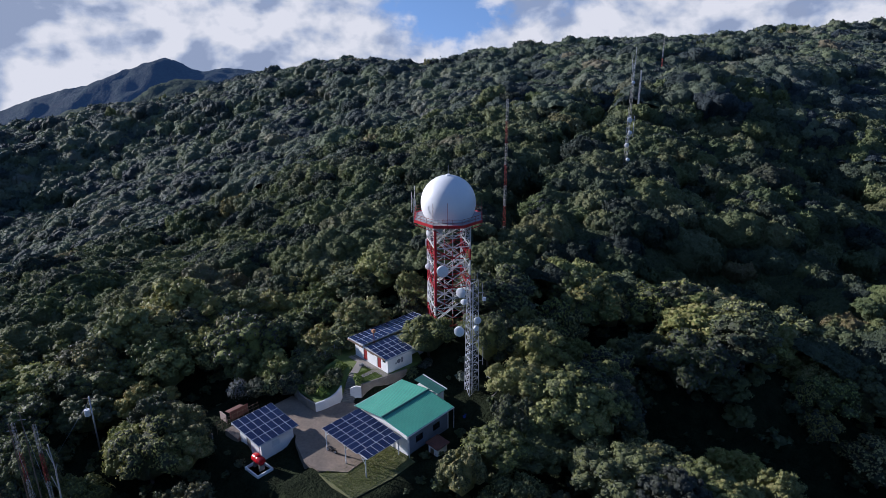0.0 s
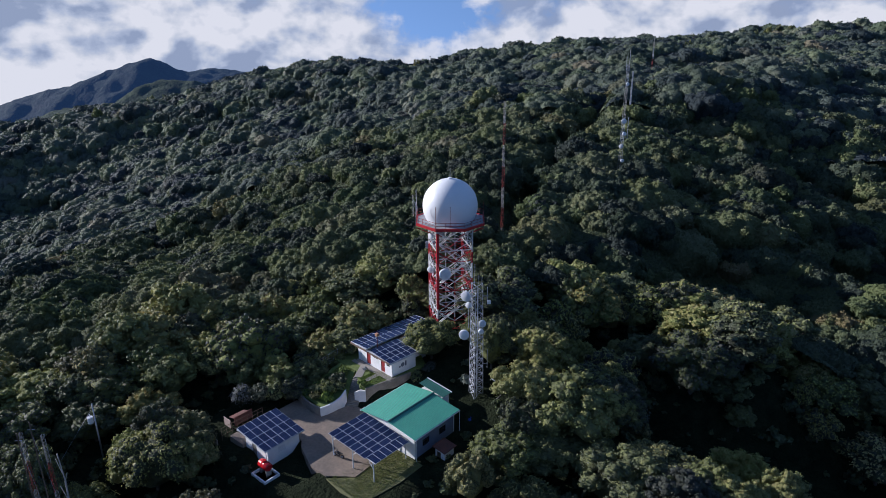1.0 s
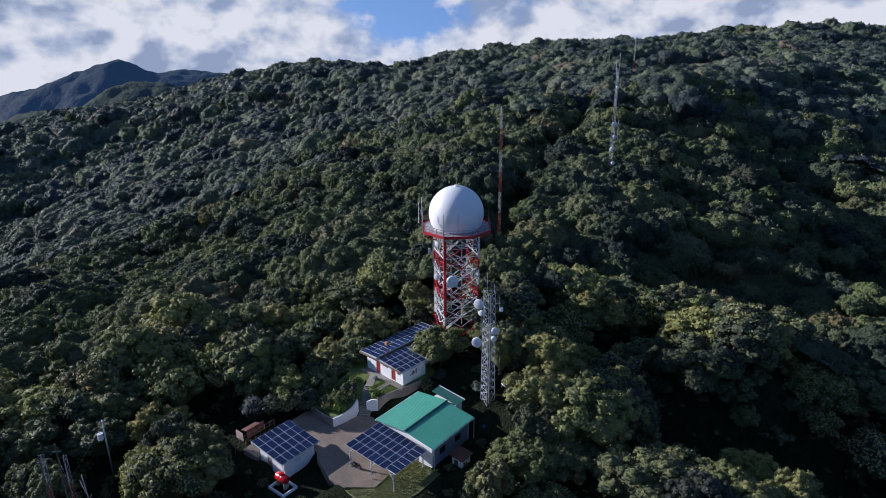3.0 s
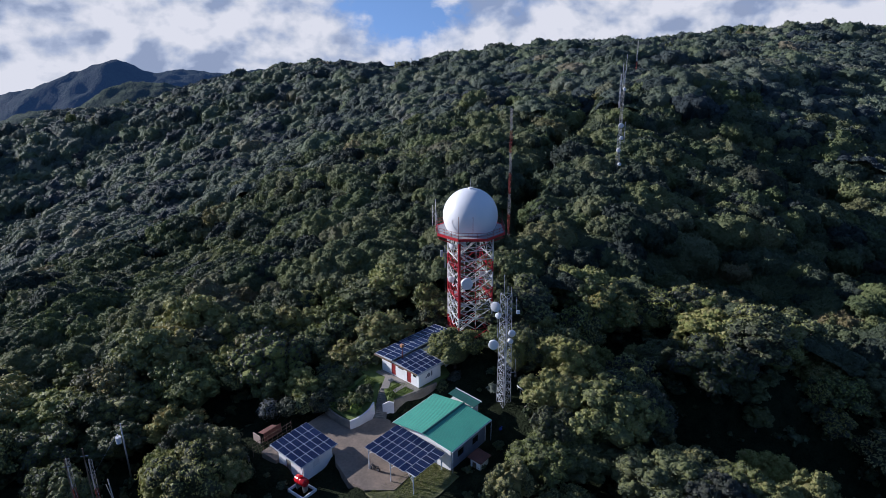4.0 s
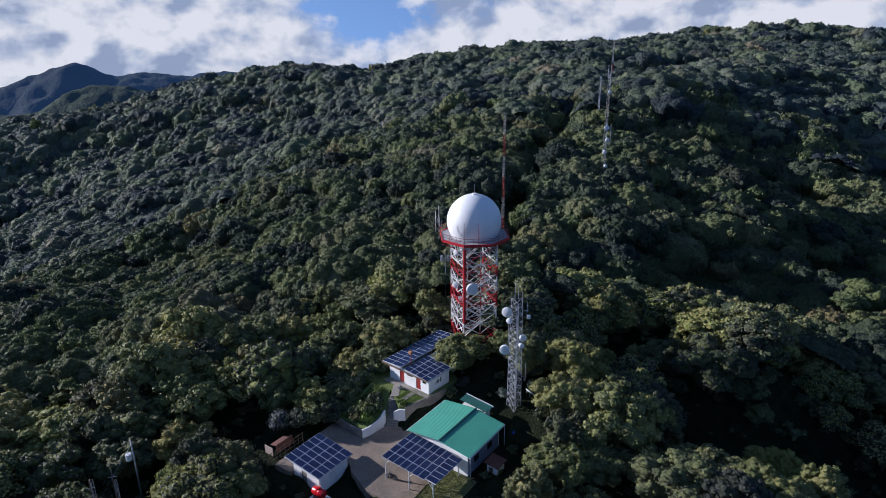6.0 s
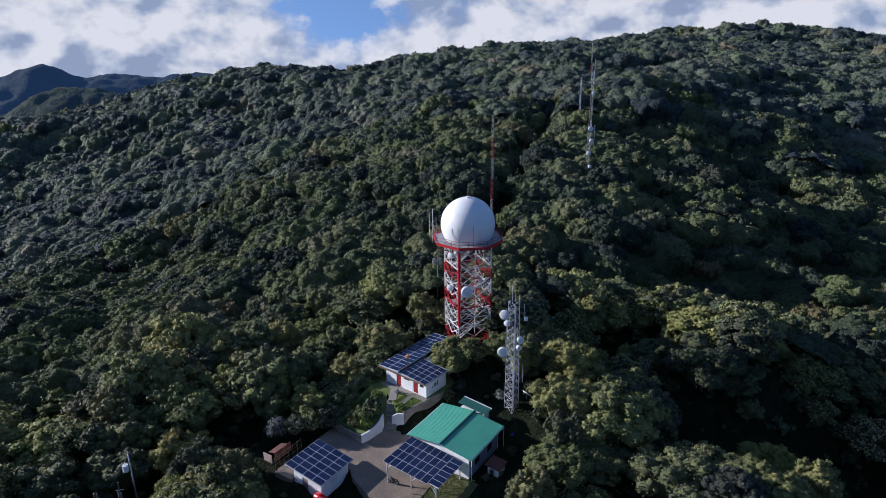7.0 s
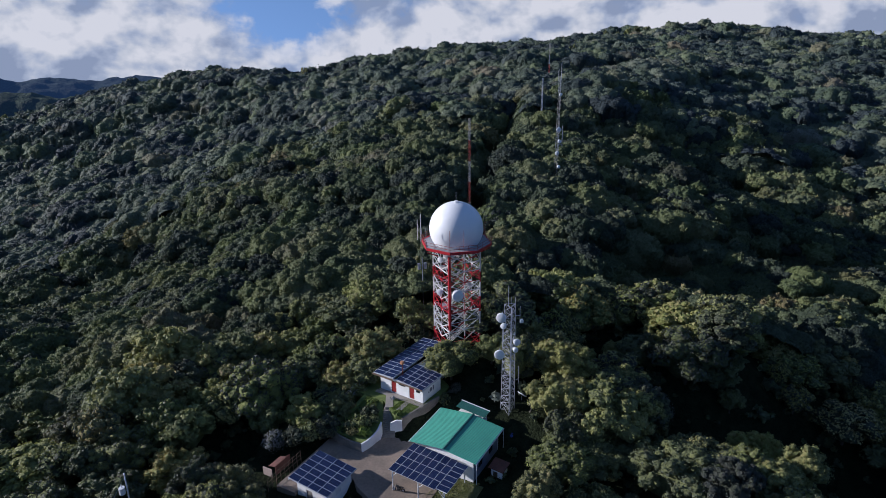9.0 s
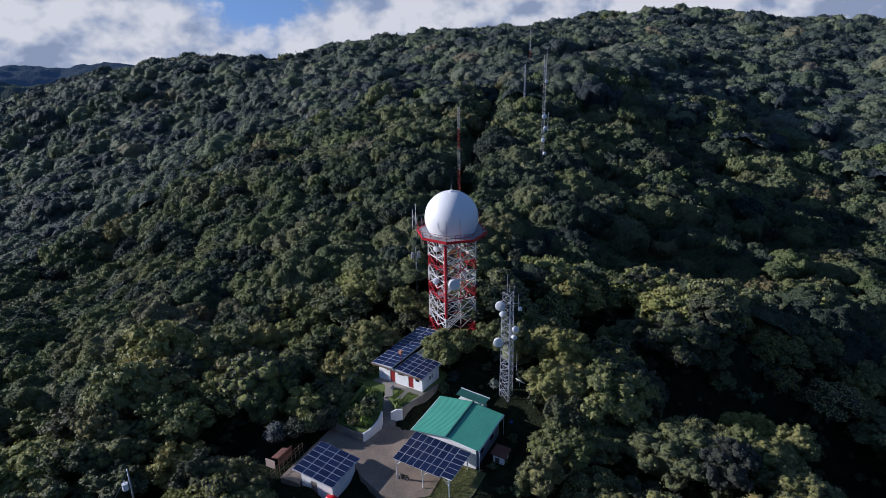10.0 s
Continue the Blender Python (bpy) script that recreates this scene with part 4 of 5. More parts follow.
def tilted(u, v, z, du, dv):
    """A pose in the yard's frame whose plane drops by du and dv per metre along U and V."""
    x, y = Vector((1, 0, -du)).normalized(), Vector((0, 1, -dv)).normalized()
    n = x.cross(y).normalized()
    y = n.cross(x)
    return Matrix(((x.x, y.x, n.x, u), (x.y, y.y, n.y, v), (x.z, y.z, n.z, z), (0, 0, 0, 1)))


def panel_field(parent, u0, v0, z0, du, dv, cols, rows, w, h):
    """cols by rows of panels from the corner u0, v0, which lies at height z0."""
    frame_m = tilted(u0, v0, z0, du, dv)
    for i in range(cols):
        for j in range(rows):
            solar_panel(parent, frame_m @ Matrix.Translation(((i + 0.5) * w, (j + 0.5) * h, 0)), w - 0.03, h - 0.03)
    return frame_m


def big_canopy():
    base = station_thing("solar_canopy", "raised canopy of blue solar panels on white steel posts", "solar canopy", 0)
    du, dv = 0.085, 0.02
    m = panel_field(base, -4.35, -3.32, 7.45, du, dv, 7, 4, 1.0, 1.65)
    for j in range(6):
        solar_panel(base, m @ Matrix.Translation((7.0 + 0.84, 0.3 + (j + 0.5) * 1.02, 0.0)), 1.65, 0.99)
    for v in (0.35, 2.1, 3.8, 5.5, 6.4):
        a, b = m @ Vector((0.1, v, -0.13)), m @ Vector((8.6, v, -0.13))
        rod("purlin", a, b, 0.05, white_steel, base, 4)
    for u in (0.6, 4.4, 8.2):
        a, b = m @ Vector((u, 0.1, -0.24)), m @ Vector((u, 6.5, -0.24))
        rod("rafter", a, b, 0.07, white_steel, base, 4)
    for u, v in ((0.4, 0.4), (4.4, 0.3), (8.3, 0.3), (0.4, 6.2), (4.4, 6.2), (8.2, 6.2)):
        p = m @ Vector((u, v, -0.25))
        rod("post", (p.x, p.y, 3.4), p, 0.075, white_steel, base, 10)
        rod("knee_brace", (p.x, p.y, p.z - 0.9), m @ Vector((u + (0.8 if u < 6 else -0.8), v, -0.25)), 0.04, white_steel, base, 6)


big_canopy()


def windowed_wall(parent, lo, hi, mat, openings=(), axis=0):
    """A wall between two corners; openings (a0, a1, z0, z1) along its length go through it."""
    a0, a1 = lo[axis], hi[axis]
    cuts = sorted({a0, a1, *(o[0] for o in openings), *(o[1] for o in openings)})
    bm = bmesh.new()
    for s, e in zip(cuts, cuts[1:]):
        holes = sorted((o[2], o[3]) for o in openings if o[0] <= s and o[1] >= e)
        z = lo[2]
        for h0, h1 in holes + [(hi[2], hi[2])]:
            if h0 > z:
                l, h = list(lo), list(hi)
                l[axis], h[axis], l[2], h[2] = s, e, z, h0
                box(bm, l, h)
            z = h1
    bmesh.ops.remove_doubles(bm, verts=bm.verts, dist=1e-5)
    return part("wall", bm, mat, parent)


dark_glass, _t, _b = material("window_glass", 0.08)
_b.inputs["Base Color"].default_value = (0.02, 0.025, 0.03, 1)
door_red = worn("red_door_paint", (0.30, 0.022, 0.022), (0.20, 0.015, 0.015), 0.5, scale=2)
timber = worn("weathered_timber", (0.22, 0.15, 0.10), (0.10, 0.07, 0.05), 0.85, scale=1.5, fine=25)


def ribbed(u0, u1, v0, v1, z0, z1, pitch=0.28):
    """Corrugated roof sheet that rises from z0 at u0 to z1 at u1, ribs running down the slope."""
    bm = bmesh.new()
    n = max(2, round((v1 - v0) / pitch))
    rows = []
    for i in range(n * 4 + 1):
        v = v0 + (v1 - v0) * i / (n * 4)
        lift = 0.035 if i % 4 in (1, 2) else 0.0
        rows.append([bm.verts.new((u, v, z + lift + d)) for u, z, d in ((u0, z0, 0), (u1, z1, 0), (u1, z1, -0.06), (u0, z0, -0.06))])
    for a, b in zip(rows, rows[1:]):
        for k in range(4):
            bm.faces.new((a[k], a[(k + 1) % 4], b[(k + 1) % 4], b[k]))
    bm.faces.new(rows[0][::-1]), bm.faces.new(rows[-1])
    bmesh.ops.recalc_face_normals(bm, faces=bm.faces)
    return bm


# blue-grey copy of the white wall; its sky-lit shade is in the colour
shade_blue = worn("blue_grey_wall_shade", (0.22, 0.25, 0.32), (0.15, 0.17, 0.22), 0.7, scale=0.6)


def green_house():
    base = station_thing("green_roofed_house", "white house with a bright green corrugated metal roof", "house", 0)
    u0, u1, v0, v1, z = -4.3, 4.75, 3.6, 11.8, 3.7
    top = 6.85
    windowed_wall(base, (u0, v0, z), (u1, v0 + 0.2, top), white_paint, [(-2.6, -1.6, 3.75, 5.8), (0.6, 2.2, 4.7, 5.9)], 0)
    windowed_wall(base, (u0, v1 - 0.2, z), (u1, v1, top), white_paint, (), 0)
    windowed_wall(base, (u0, v0 + 0.2, z), (u0 + 0.2, v1 - 0.2, top), white_paint, [(5.0, 6.4, 4.7, 5.9), (8.2, 9.6, 4.7, 5.9)], 1)
    windowed_wall(base, (u1 - 0.2, v0 + 0.2, z), (u1, v1 - 0.2, top), shade_blue, [(5.2, 6.6, 4.8, 5.9), (8.6, 10.0, 4.8, 5.9)], 1)
    for lo, hi in (((u0 + 0.08, 5.0, 4.7), (u0 + 0.12, 6.4, 5.9)), ((u0 + 0.08, 8.2, 4.7), (u0 + 0.12, 9.6, 5.9)),
                   ((u1 - 0.12, 5.2, 4.8), (u1 - 0.08, 6.6, 5.9)), ((u1 - 0.12, 8.6, 4.8), (u1 - 0.08, 10.0, 5.9)), ((0.6, v0 + 0.08, 4.7), (2.2, v0 + 0.12, 5.9))):
        plate("window", lo, hi, dark_glass, base, "dark glass window")
    plate("door", (-2.6, v0 + 0.07, 3.72), (-1.6, v0 + 0.13, 5.8), door_red, base, "red door")
    ur, zr, zl = 0.45, 8.02, 7.45
    left = part("roof_slope", ribbed(-5.0, ur, 3.1, 12.4, 7.50, zr), green_metal, base, "lit green corrugated slope")
    right = part("roof_slope", ribbed(ur, 5.35, 3.1, 12.3, zr - 0.06, 7.28), green_metal, base)
    # ridge capping
    bm = bmesh.new()
    prof = [(-0.22, -0.02), (0, 0.075), (0.22, -0.03), (0.22, -0.05), (0, 0.05), (-0.22, -0.04)]
    ends = [[bm.verts.new((ur + a, v, zr + 0.04 + c)) for a, c in prof] for v in (3.05, 12.42)]
    for k in range(6):
        bm.faces.new((ends[0][k], ends[0][(k + 1) % 6], ends[1][(k + 1) % 6], ends[1][k]))
    bm.faces.new(ends[0][::-1]), bm.faces.new(ends[1])
    bmesh.ops.recalc_face_normals(bm, faces=bm.faces)
    part("ridge_cap", bm, dark_green, base)
    plate("gutter", (5.33, 3.1, 7.12), (5.47, 12.3, 7.24), white_steel, base, "pale gutter", 0.02)
    plate("gutter", (-5.14, 3.1, 7.34), (-5.0, 12.4, 7.46), white_steel, base, "pale gutter", 0.02)
    for v in (3.25, 12.2):
        rod("downpipe", (5.4, v, 7.15), (5.4, v, 3.8), 0.045, white_steel, base)
    # gable boards under the slopes
    for v in (3.62, 11.62):
        bm = bmesh.new()
        pts = [(u0, top), (u1, top), (u1, 7.28), (ur, zr - 0.12), (u0, 7.5)]
        a = [bm.verts.new((u, v, zz)) for u, zz in pts]
        b = [bm.verts.new((u, v + 0.14, zz)) for u, zz in pts]
        bm.faces.new(a), bm.faces.new(b[::-1])
        for k in range(5):
            bm.faces.new((a[k], b[k], b[(k + 1) % 5], a[(k + 1) % 5]))
        bmesh.ops.recalc_face_normals(bm, faces=bm.faces)
        part("gable", bm, white_paint, base)
    # lean-to behind, its slope's shade painted in with the darker sheet
    part("lean_to_roof", ribbed(-2.4, 2.25, 12.43, 14.2, 8.5, 7.95), dark_green, base, "green lean-to roof darkened for its shaded slope")
    part("lean_to_fascia", slab([(-2.4, 14.2, 8.62), (2.3, 14.2, 8.06), (2.3, 14.3, 8.06), (-2.4, 14.3, 8.62)], 0.22), white_steel, base, "white fascia board")
    plate("lean_to_wall", (-2.1, 12.0, 3.7), (1.9, 14.0, 7.7), white_paint, base)


green_house()


def small_house():
    base = station_thing("panel_roofed_shed", "small white shed roofed with blue solar panels", "shed", 0)
    du = 0.13
    u0, u1, v0, v1, z = -15.1, -10.1, -9.1, -3.9, 2.6
    windowed_wall(base, (u0, v0, z), (u1, v0 + 0.2, 5.45), white_paint, [(-13.6, -12.6, 2.7, 4.8)], 0)
    windowed_wall(base, (u0, v1 - 0.2, z), (u1, v1, 5.45), white_paint, (), 0)
    windowed_wall(base, (u0, v0 + 0.2, z), (u0 + 0.2, v1 - 0.2, 5.9), white_paint, (), 1)
    windowed_wall(base, (u1 - 0.2, v0 + 0.2, z), (u1, v1 - 0.2, 5.3), white_paint, [(-7.4, -6.2, 3.9, 4.8)], 1)
    plate("door", (-13.6, v0 + 0.06, 2.65), (-12.6, v0 + 0.12, 4.8), grey_wall, base, "grey door")
    plate("window", (u1 - 0.12, -7.4, 3.9), (u1 - 0.07, -6.2, 4.8), white_steel, base, "pale shutter")
    m = panel_field(base, -15.95, -9.75, 6.42, du, 0.0, 4, 6, 1.6, 1.08)
    bm = bmesh.new()
    for x0, x1, y0, y1 in ((-0.02, 6.42, -0.02, 6.5),):
        box(bm, (x0, y0, -0.16), (x1, y1, -0.06))
    bm.transform(m)
    part("roof_slab", bm, alu, base, "pale sheet under the panels")
    plate("eave_board", (-15.9, -9.8, 6.08), (-15.8, -3.3, 6.25), white_paint, base)
    # red water tank in its white basin
    tank = station_thing("red_water_tank", "glossy red plastic barrel lying in a white basin", "water tank", 0)
    gloss = worn("red_plastic", (0.55, 0.012, 0.018), (0.42, 0.010, 0.014), 0.25, scale=1)
    bm = bmesh.new()
    prof = [(0.30, -1.0), (0.50, -0.94), (0.56, -0.84), (0.57, -0.3), (0.59, -0.25), (0.57, -0.2), (0.57, 0.2), (0.59, 0.25), (0.57, 0.3), (0.56, 0.84), (0.50, 0.94), (0.30, 1.0)]
    rows = [[bm.verts.new((-9.35 + x, -10.1 + r * math.cos(2 * math.pi * k / 24), 3.95 + r * math.sin(2 * math.pi * k / 24))) for k in range(24)] for r, x in prof]
    for p, q in zip(rows, rows[1:]):
        for k in range(24):
            bm.faces.new((p[k], p[(k + 1) % 24], q[(k + 1) % 24], q[k]))
    bm.faces.new(rows[0]), bm.faces.new(rows[-1])
    bmesh.ops.recalc_face_normals(bm, faces=bm.faces)
    body = part("tank_body", bm, gloss, tank, smooth=True)
    bm = bmesh.new()
    bmesh.ops.create_cone(bm, cap_ends=True, segments=16, radius1=0.28, radius2=0.25, depth=0.22, matrix=Matrix.Translation((-9.35, -10.1, 4.56)))
    part("lid", bm, gloss, body)
    for u in (-10.0, -8.7):
        plate("cradle", (u - 0.08, -10.5, 2.3), (u + 0.08, -9.7, 3.5), concrete, tank)
    basin = station_thing("basin", "white rendered open basin beside the shed", "basin", 0)
    for lo, hi in (((-10.6, -11.5, 1.6), (-7.6, -11.3, 2.9)), ((-10.6, -9.3, 1.6), (-7.6, -9.1, 2.9)), ((-10.6, -11.3, 1.6), (-10.4, -9.3, 2.9)), ((-7.8, -11.3, 1.6), (-7.6, -9.3, 2.9))):
        plate("basin_wall", lo, hi, white_paint, basin, bevel=0.02)
    plate("basin_floor", (-10.4, -11.3, 1.7), (-7.8, -9.3, 2.5), concrete, basin)
    pipe = station_thing("downpipe", "pale plastic downpipe at the shed's corner", "pipe", 0)
    rod("pipe", (-9.8, -9.5, 2.6), (-9.8, -9.5, 5.5), 0.06, white_paint, pipe)
    rod("elbow", (-9.8, -9.5, 5.5), (-10.2, -9.4, 5.6), 0.06, white_paint, pipe)


small_house()


def white_house():
    """House on the upper terrace: its front turned a little from the yard's."""
    base = thing("white_house", "white house with red doors and solar panels on its roof", "house", at_station(-8.4, 12.75, 0), YARD - 5)
    # local: x along the front (towards minus), y to the back
    z, top = 6.2, 9.55
    W, D = -8.3, 4.9
    windowed_wall(base, (W, 0, z), (0, 0.2, top), white_paint, [(-6.1, -5.15, 7.1, 9.1), (-2.6, -1.65, 7.1, 9.1), (-4.6, -3.3, 8.7, 9.2), (-1.3, -0.5, 8.5, 9.1)], 0)
    windowed_wall(base, (-0.2, 0.2, z), (0, D, top - 0.25), white_paint, (), 1)
    windowed_wall(base, (W, 0.2, z), (W + 0.2, 12.8, top + 0.2), white_paint, [(2.0, 3.4, 8.2, 9.1)], 1)
    windowed_wall(base, (W + 0.2, 12.6, z), (-4.6, 12.8, top + 0.2), white_paint, (), 0)
    windowed_wall(base, (-4.8, D, z), (-4.6, 12.6, top + 0.2), white_paint, (), 1)
    windowed_wall(base, (-4.6, D - 0.2, z), (-0.2, D, top - 0.1), white_paint, (), 0)
    for a in (-6.1, -2.6):
        d = plate("door", (a, 0.06, 7.12), (a + 0.95, 0.12, 9.1), door_red, base, "dark red door")
        plate("door_handle", (a + 0.78, 0.03, 8.05), (a + 0.88, 0.06, 8.15), alu, d)
    for a, b, c, e in ((-4.6, -3.3, 8.7, 9.2), (-1.3, -0.5, 8.5, 9.1)):
        plate("window", (a, 0.08, c), (b, 0.12, e), dark_glass, base, "dark window under the eave")
    plate("plinth", (W - 0.1, -0.45, 6.0), (0.1, 0.0, 7.0), concrete, base)
    # dark painted emblem on the end wall
    bm = bmesh.new()
    bmesh.ops.create_cone(bm, cap_ends=True, segments=20, radius1=0.36, radius2=0.36, depth=0.012, matrix=Matrix.Translation((0.008, 2.2, 8.35)) @ Matrix.Rotation(radians(90), 4, "Y"))
    part("emblem", bm, worn("grey_emblem_paint", (0.20, 0.21, 0.24), (0.12, 0.13, 0.16), 0.7), base, "round grey painted emblem")
    bm = bmesh.new()
    box(bm, (0.004, 2.7, 7.95), (0.014, 3.0, 8.8)), box(bm, (0.004, 1.5, 8.0), (0.014, 1.75, 8.3))
    part("emblem_bar", bm, bpy.data.materials["grey_emblem_paint"], base)
    # roofs: a long one that falls to the back left, and a lower one that falls to the right
    for name, pts, mat in (("roof_slab", [(-9.1, -0.9, 10.02), (-5.0, -0.9, 10.25), (-5.0, 13.2, 10.25), (-9.1, 13.2, 10.02)], alu),
                           ("roof_slab", [(-4.75, -0.75, 10.02), (0.45, -0.75, 9.62), (0.45, 5.15, 9.62), (-4.75, 5.15, 10.02)], alu)):
        part(name, slab(pts, 0.12), mat, base, "pale metal roof sheet")
    m0 = tilted(-9.05, -0.8, 10.09, -0.056, 0.0)
    for i in range(2):
        for j in range(13):
            solar_panel(base, m0 @ Matrix.Translation(((i + 0.5) * 2.0, (j + 0.5) * 1.06, 0.02)), 1.97, 1.03)
    m1 = tilted(-4.65, -0.6, 10.06, 0.077, 0.0)
    for i in range(4):
        for j in range(5):
            solar_panel(base, m1 @ Matrix.Translation(((i + 0.5) * 1.25, (j + 0.5) * 1.1, 0.02)), 1.22, 1.07)
    plate("fascia", (-9.1, -0.98, 9.78), (-5.0, -0.9, 10.08), timber, base, "brown fascia board")
    plate("fascia", (-4.75, -0.83, 9.62), (0.45, -0.75, 9.86), timber, base, "brown fascia board")
    # low white rear wing with a box and a blue tank on it
    part("rear_roof", slab([(-4.55, 5.3, 9.35), (-1.9, 5.3, 9.2), (-1.9, 9.6, 9.2), (-4.55, 9.6, 9.35)], 0.15), dish_white, base, "white flat roof of the rear wing")
    plate("rear_wing", (-4.4, 5.1, 6.2), (-2.1, 9.4, 9.1), white_paint, base)
    rod("vent_pipe", (-4.55, 1.0, 9.6), (-4.55, 1.0, 12.1), 0.06, rust_red, base)
    plate("vent_cowl", (-4.85, 0.75, 12.0), (-4.3, 1.25, 12.5), worn("cowl_orange", (0.55, 0.25, 0.12), (0.40, 0.18, 0.09), 0.6), base, "orange square cowl", 0.05)
    crate = thing("roof_box", "white plant box on the flat rear roof", "box", at_station(-10.0, 19.6, 9.3), YARD - 5)
    plate("casing", (-0.9, -0.9, -0.05), (0.9, 0.9, 0.75), dish_white, crate, bevel=0.05)
    plate("lid", (-0.97, -0.97, 0.75), (0.97, 0.97, 0.82), dish_white, crate)
    barrel("blue_water_tank", "blue plastic water tank at the back of the white house", (-5.2, 98.4, 9.2), 0.62, 1.6, blue_plastic)


blue_plastic = worn("blue_plastic", (0.03, 0.20, 0.62), (0.02, 0.14, 0.45), 0.35, scale=1)


def barrel(name, label, place, r, h, mat):
    """An upright ribbed tank with a domed top and a lid."""
    base = thing(name, label, "water tank", place)
    bm = bmesh.new()
    prof = [(r * 0.96, 0)]
    for k in range(5):
        z = h * 0.78 * (k + 0.5) / 5
        prof += [(r, z - 0.06), (r * 1.03, z), (r, z + 0.06)]
    prof += [(r * 0.99, h * 0.80), (r * 0.82, h * 0.92), (r * 0.35, h)]
    rows = [[bm.verts.new((a * math.cos(2 * math.pi * k / 24), a * math.sin(2 * math.pi * k / 24), z)) for k in range(24)] for a, z in prof]
    for a, b in zip(rows, rows[1:]):
        for k in range(24):
            bm.faces.new((a[k], a[(k + 1) % 24], b[(k + 1) % 24], b[k]))
    bm.faces.new(rows[0][::-1]), bm.faces.new(rows[-1])
    part("tank_body", bm, mat, base, smooth=True)
    bm = bmesh.new()
    bmesh.ops.create_cone(bm, cap_ends=True, segments=20, radius1=r * 0.36, radius2=r * 0.33, depth=0.12, matrix=Matrix.Translation((0, 0, h + 0.05)))
    part("lid", bm, mat, base)


white_house()
# darker copy of the blue plastic; this tank's shade is in the colour
barrel("blue_water_tank", "blue plastic water tank behind the green-roofed house", at_station(6.0, 14.2, 4.0), 0.6, 1.35, worn("shaded_blue_plastic", (0.012, 0.045, 0.26), (0.010, 0.03, 0.18), 0.4))


def outhouse():
    base = station_thing("outhouse", "small white outhouse with a rusty brown roof", "outhouse", 0)
    u0, u1, v0, v1 = 6.3, 7.9, 6.0, 7.9
    windowed_wall(base, (u0, v0, 2.6), (u1, v0 + 0.12, 5.0), white_paint, [(u0 + 0.3, u0 + 0.95, 2.7, 4.6)], 0)
    windowed_wall(base, (u0, v1 - 0.12, 2.6), (u1, v1, 5.0), white_paint, (), 0)
    windowed_wall(base, (u0, v0 + 0.12, 2.6), (u0 + 0.12, v1 - 0.12, 5.0), white_paint, (), 1)
    windowed_wall(base, (u1 - 0.12, v0 + 0.12, 2.6), (u1, v1 - 0.12, 5.0), white_paint, (), 1)
    plate("door", (u0 + 0.3, v0 + 0.03, 2.7), (u0 + 0.95, v0 + 0.08, 4.6), timber, base, "dark timber door")
    part("roof", ribbed(u0 - 0.35, u1 + 0.3, v0 - 0.3, v1 + 0.3, 5.25, 5.0), worn("rusty_sheet", (0.20, 0.07, 0.045), (0.10, 0.04, 0.03), 0.7, scale=1.5), base, "rusty corrugated roof")


outhouse()

# ---- yard, terrace, walls, steps ----
grass = worn("mown_grass", (0.19, 0.24, 0.050), (0.070, 0.10, 0.028), 0.9, scale=0.7, fine=7, bump=0.8)
dry_grass = worn("rough_grass", (0.22, 0.21, 0.085), (0.10, 0.105, 0.045), 0.95, scale=0.8, fine=6, bump=0.8)
paving = worn("yard_concrete", (0.35, 0.265, 0.20), (0.155, 0.125, 0.10), 0.85, scale=0.22, fine=2.5, bump=0.25)


def outline(points, z):
    return [(u, v, z) for u, v in points]


def yard():
    y = station_thing("yard", "bare brown-grey concrete yard between the houses", "yard", 0)
    y["kind"] = "structure"
    part("paving", slab(outline([(-18.5, -9.5), (-15.3, -9.5), (-15.3, -3.6), (-10.0, -3.6), (-8.8, -4.6), (-4.4, -6.4), (-1.6, -6.3), (1.5, -4.0), (1.0, 3.7), (-4.0, 3.7), (-4.0, 12.0), (-7.5, 12.0), (-9.3, 8.2), (-11.3, 7.0), (-12.3, 1.9), (-18.6, 2.2)], 3.92), 1.6), paving, y)
    lawn = station_thing("front_lawn", "rough sunlit grass below the solar canopy", "lawn", 0)
    lawn["kind"] = "structure"
    part("turf", slab([(-1.2, -6.6, 3.84), (2.0, -7.1, 3.8), (5.6, -6.9, 3.8), (6.5, -1.0, 3.8), (6.4, 3.3, 3.82), (1.1, 3.4, 3.86), (1.6, -4.0, 3.86)], 1.5), dry_grass, lawn)
    terrace = station_thing("terrace", "green grassed terrace in front of the white house", "terrace", 0)
    terrace["kind"] = "structure"
    part("turf", slab(outline([(-12.3, 9.2), (-10.4, 7.9), (-9.35, 8.3), (-7.2, 15.6), (-7.0, 19.0), (-20.0, 27.5), (-20.0, 11.0), (-14.2, 10.6)], 6.95), 3.2), grass, terrace)
    bed = station_thing("planted_bed", "raised bed with shrubs and a strip of bright grass", "flower bed", 0)
    bed["kind"] = "structure"
    part("turf", slab([(-12.5, 2.2, 5.15), (-12.0, 6.6, 5.6), (-13.3, 9.0, 6.6), (-14.3, 10.5, 6.95), (-18.0, 10.8, 6.95), (-18.6, 2.5, 5.3)], 2.2), grass, bed)
    paths = station_thing("garden_paths", "pale concrete paths across the terrace grass", "path", 0)
    paths["kind"] = "structure"
    part("path", slab(outline([(-11.2, 8.9), (-10.4, 8.9), (-10.3, 12.4), (-11.1, 12.4)], 7.0), 0.3), concrete, paths)
    part("path", slab(outline([(-13.0, 9.1), (-12.0, 9.8), (-14.0, 12.9), (-15.1, 12.6)], 7.0), 0.3), concrete, paths)
    part("path", slab(outline([(-17.0, 12.2), (-8.0, 11.7), (-8.0, 12.4), (-17.0, 12.9)], 7.004), 0.3), concrete, paths)


yard()


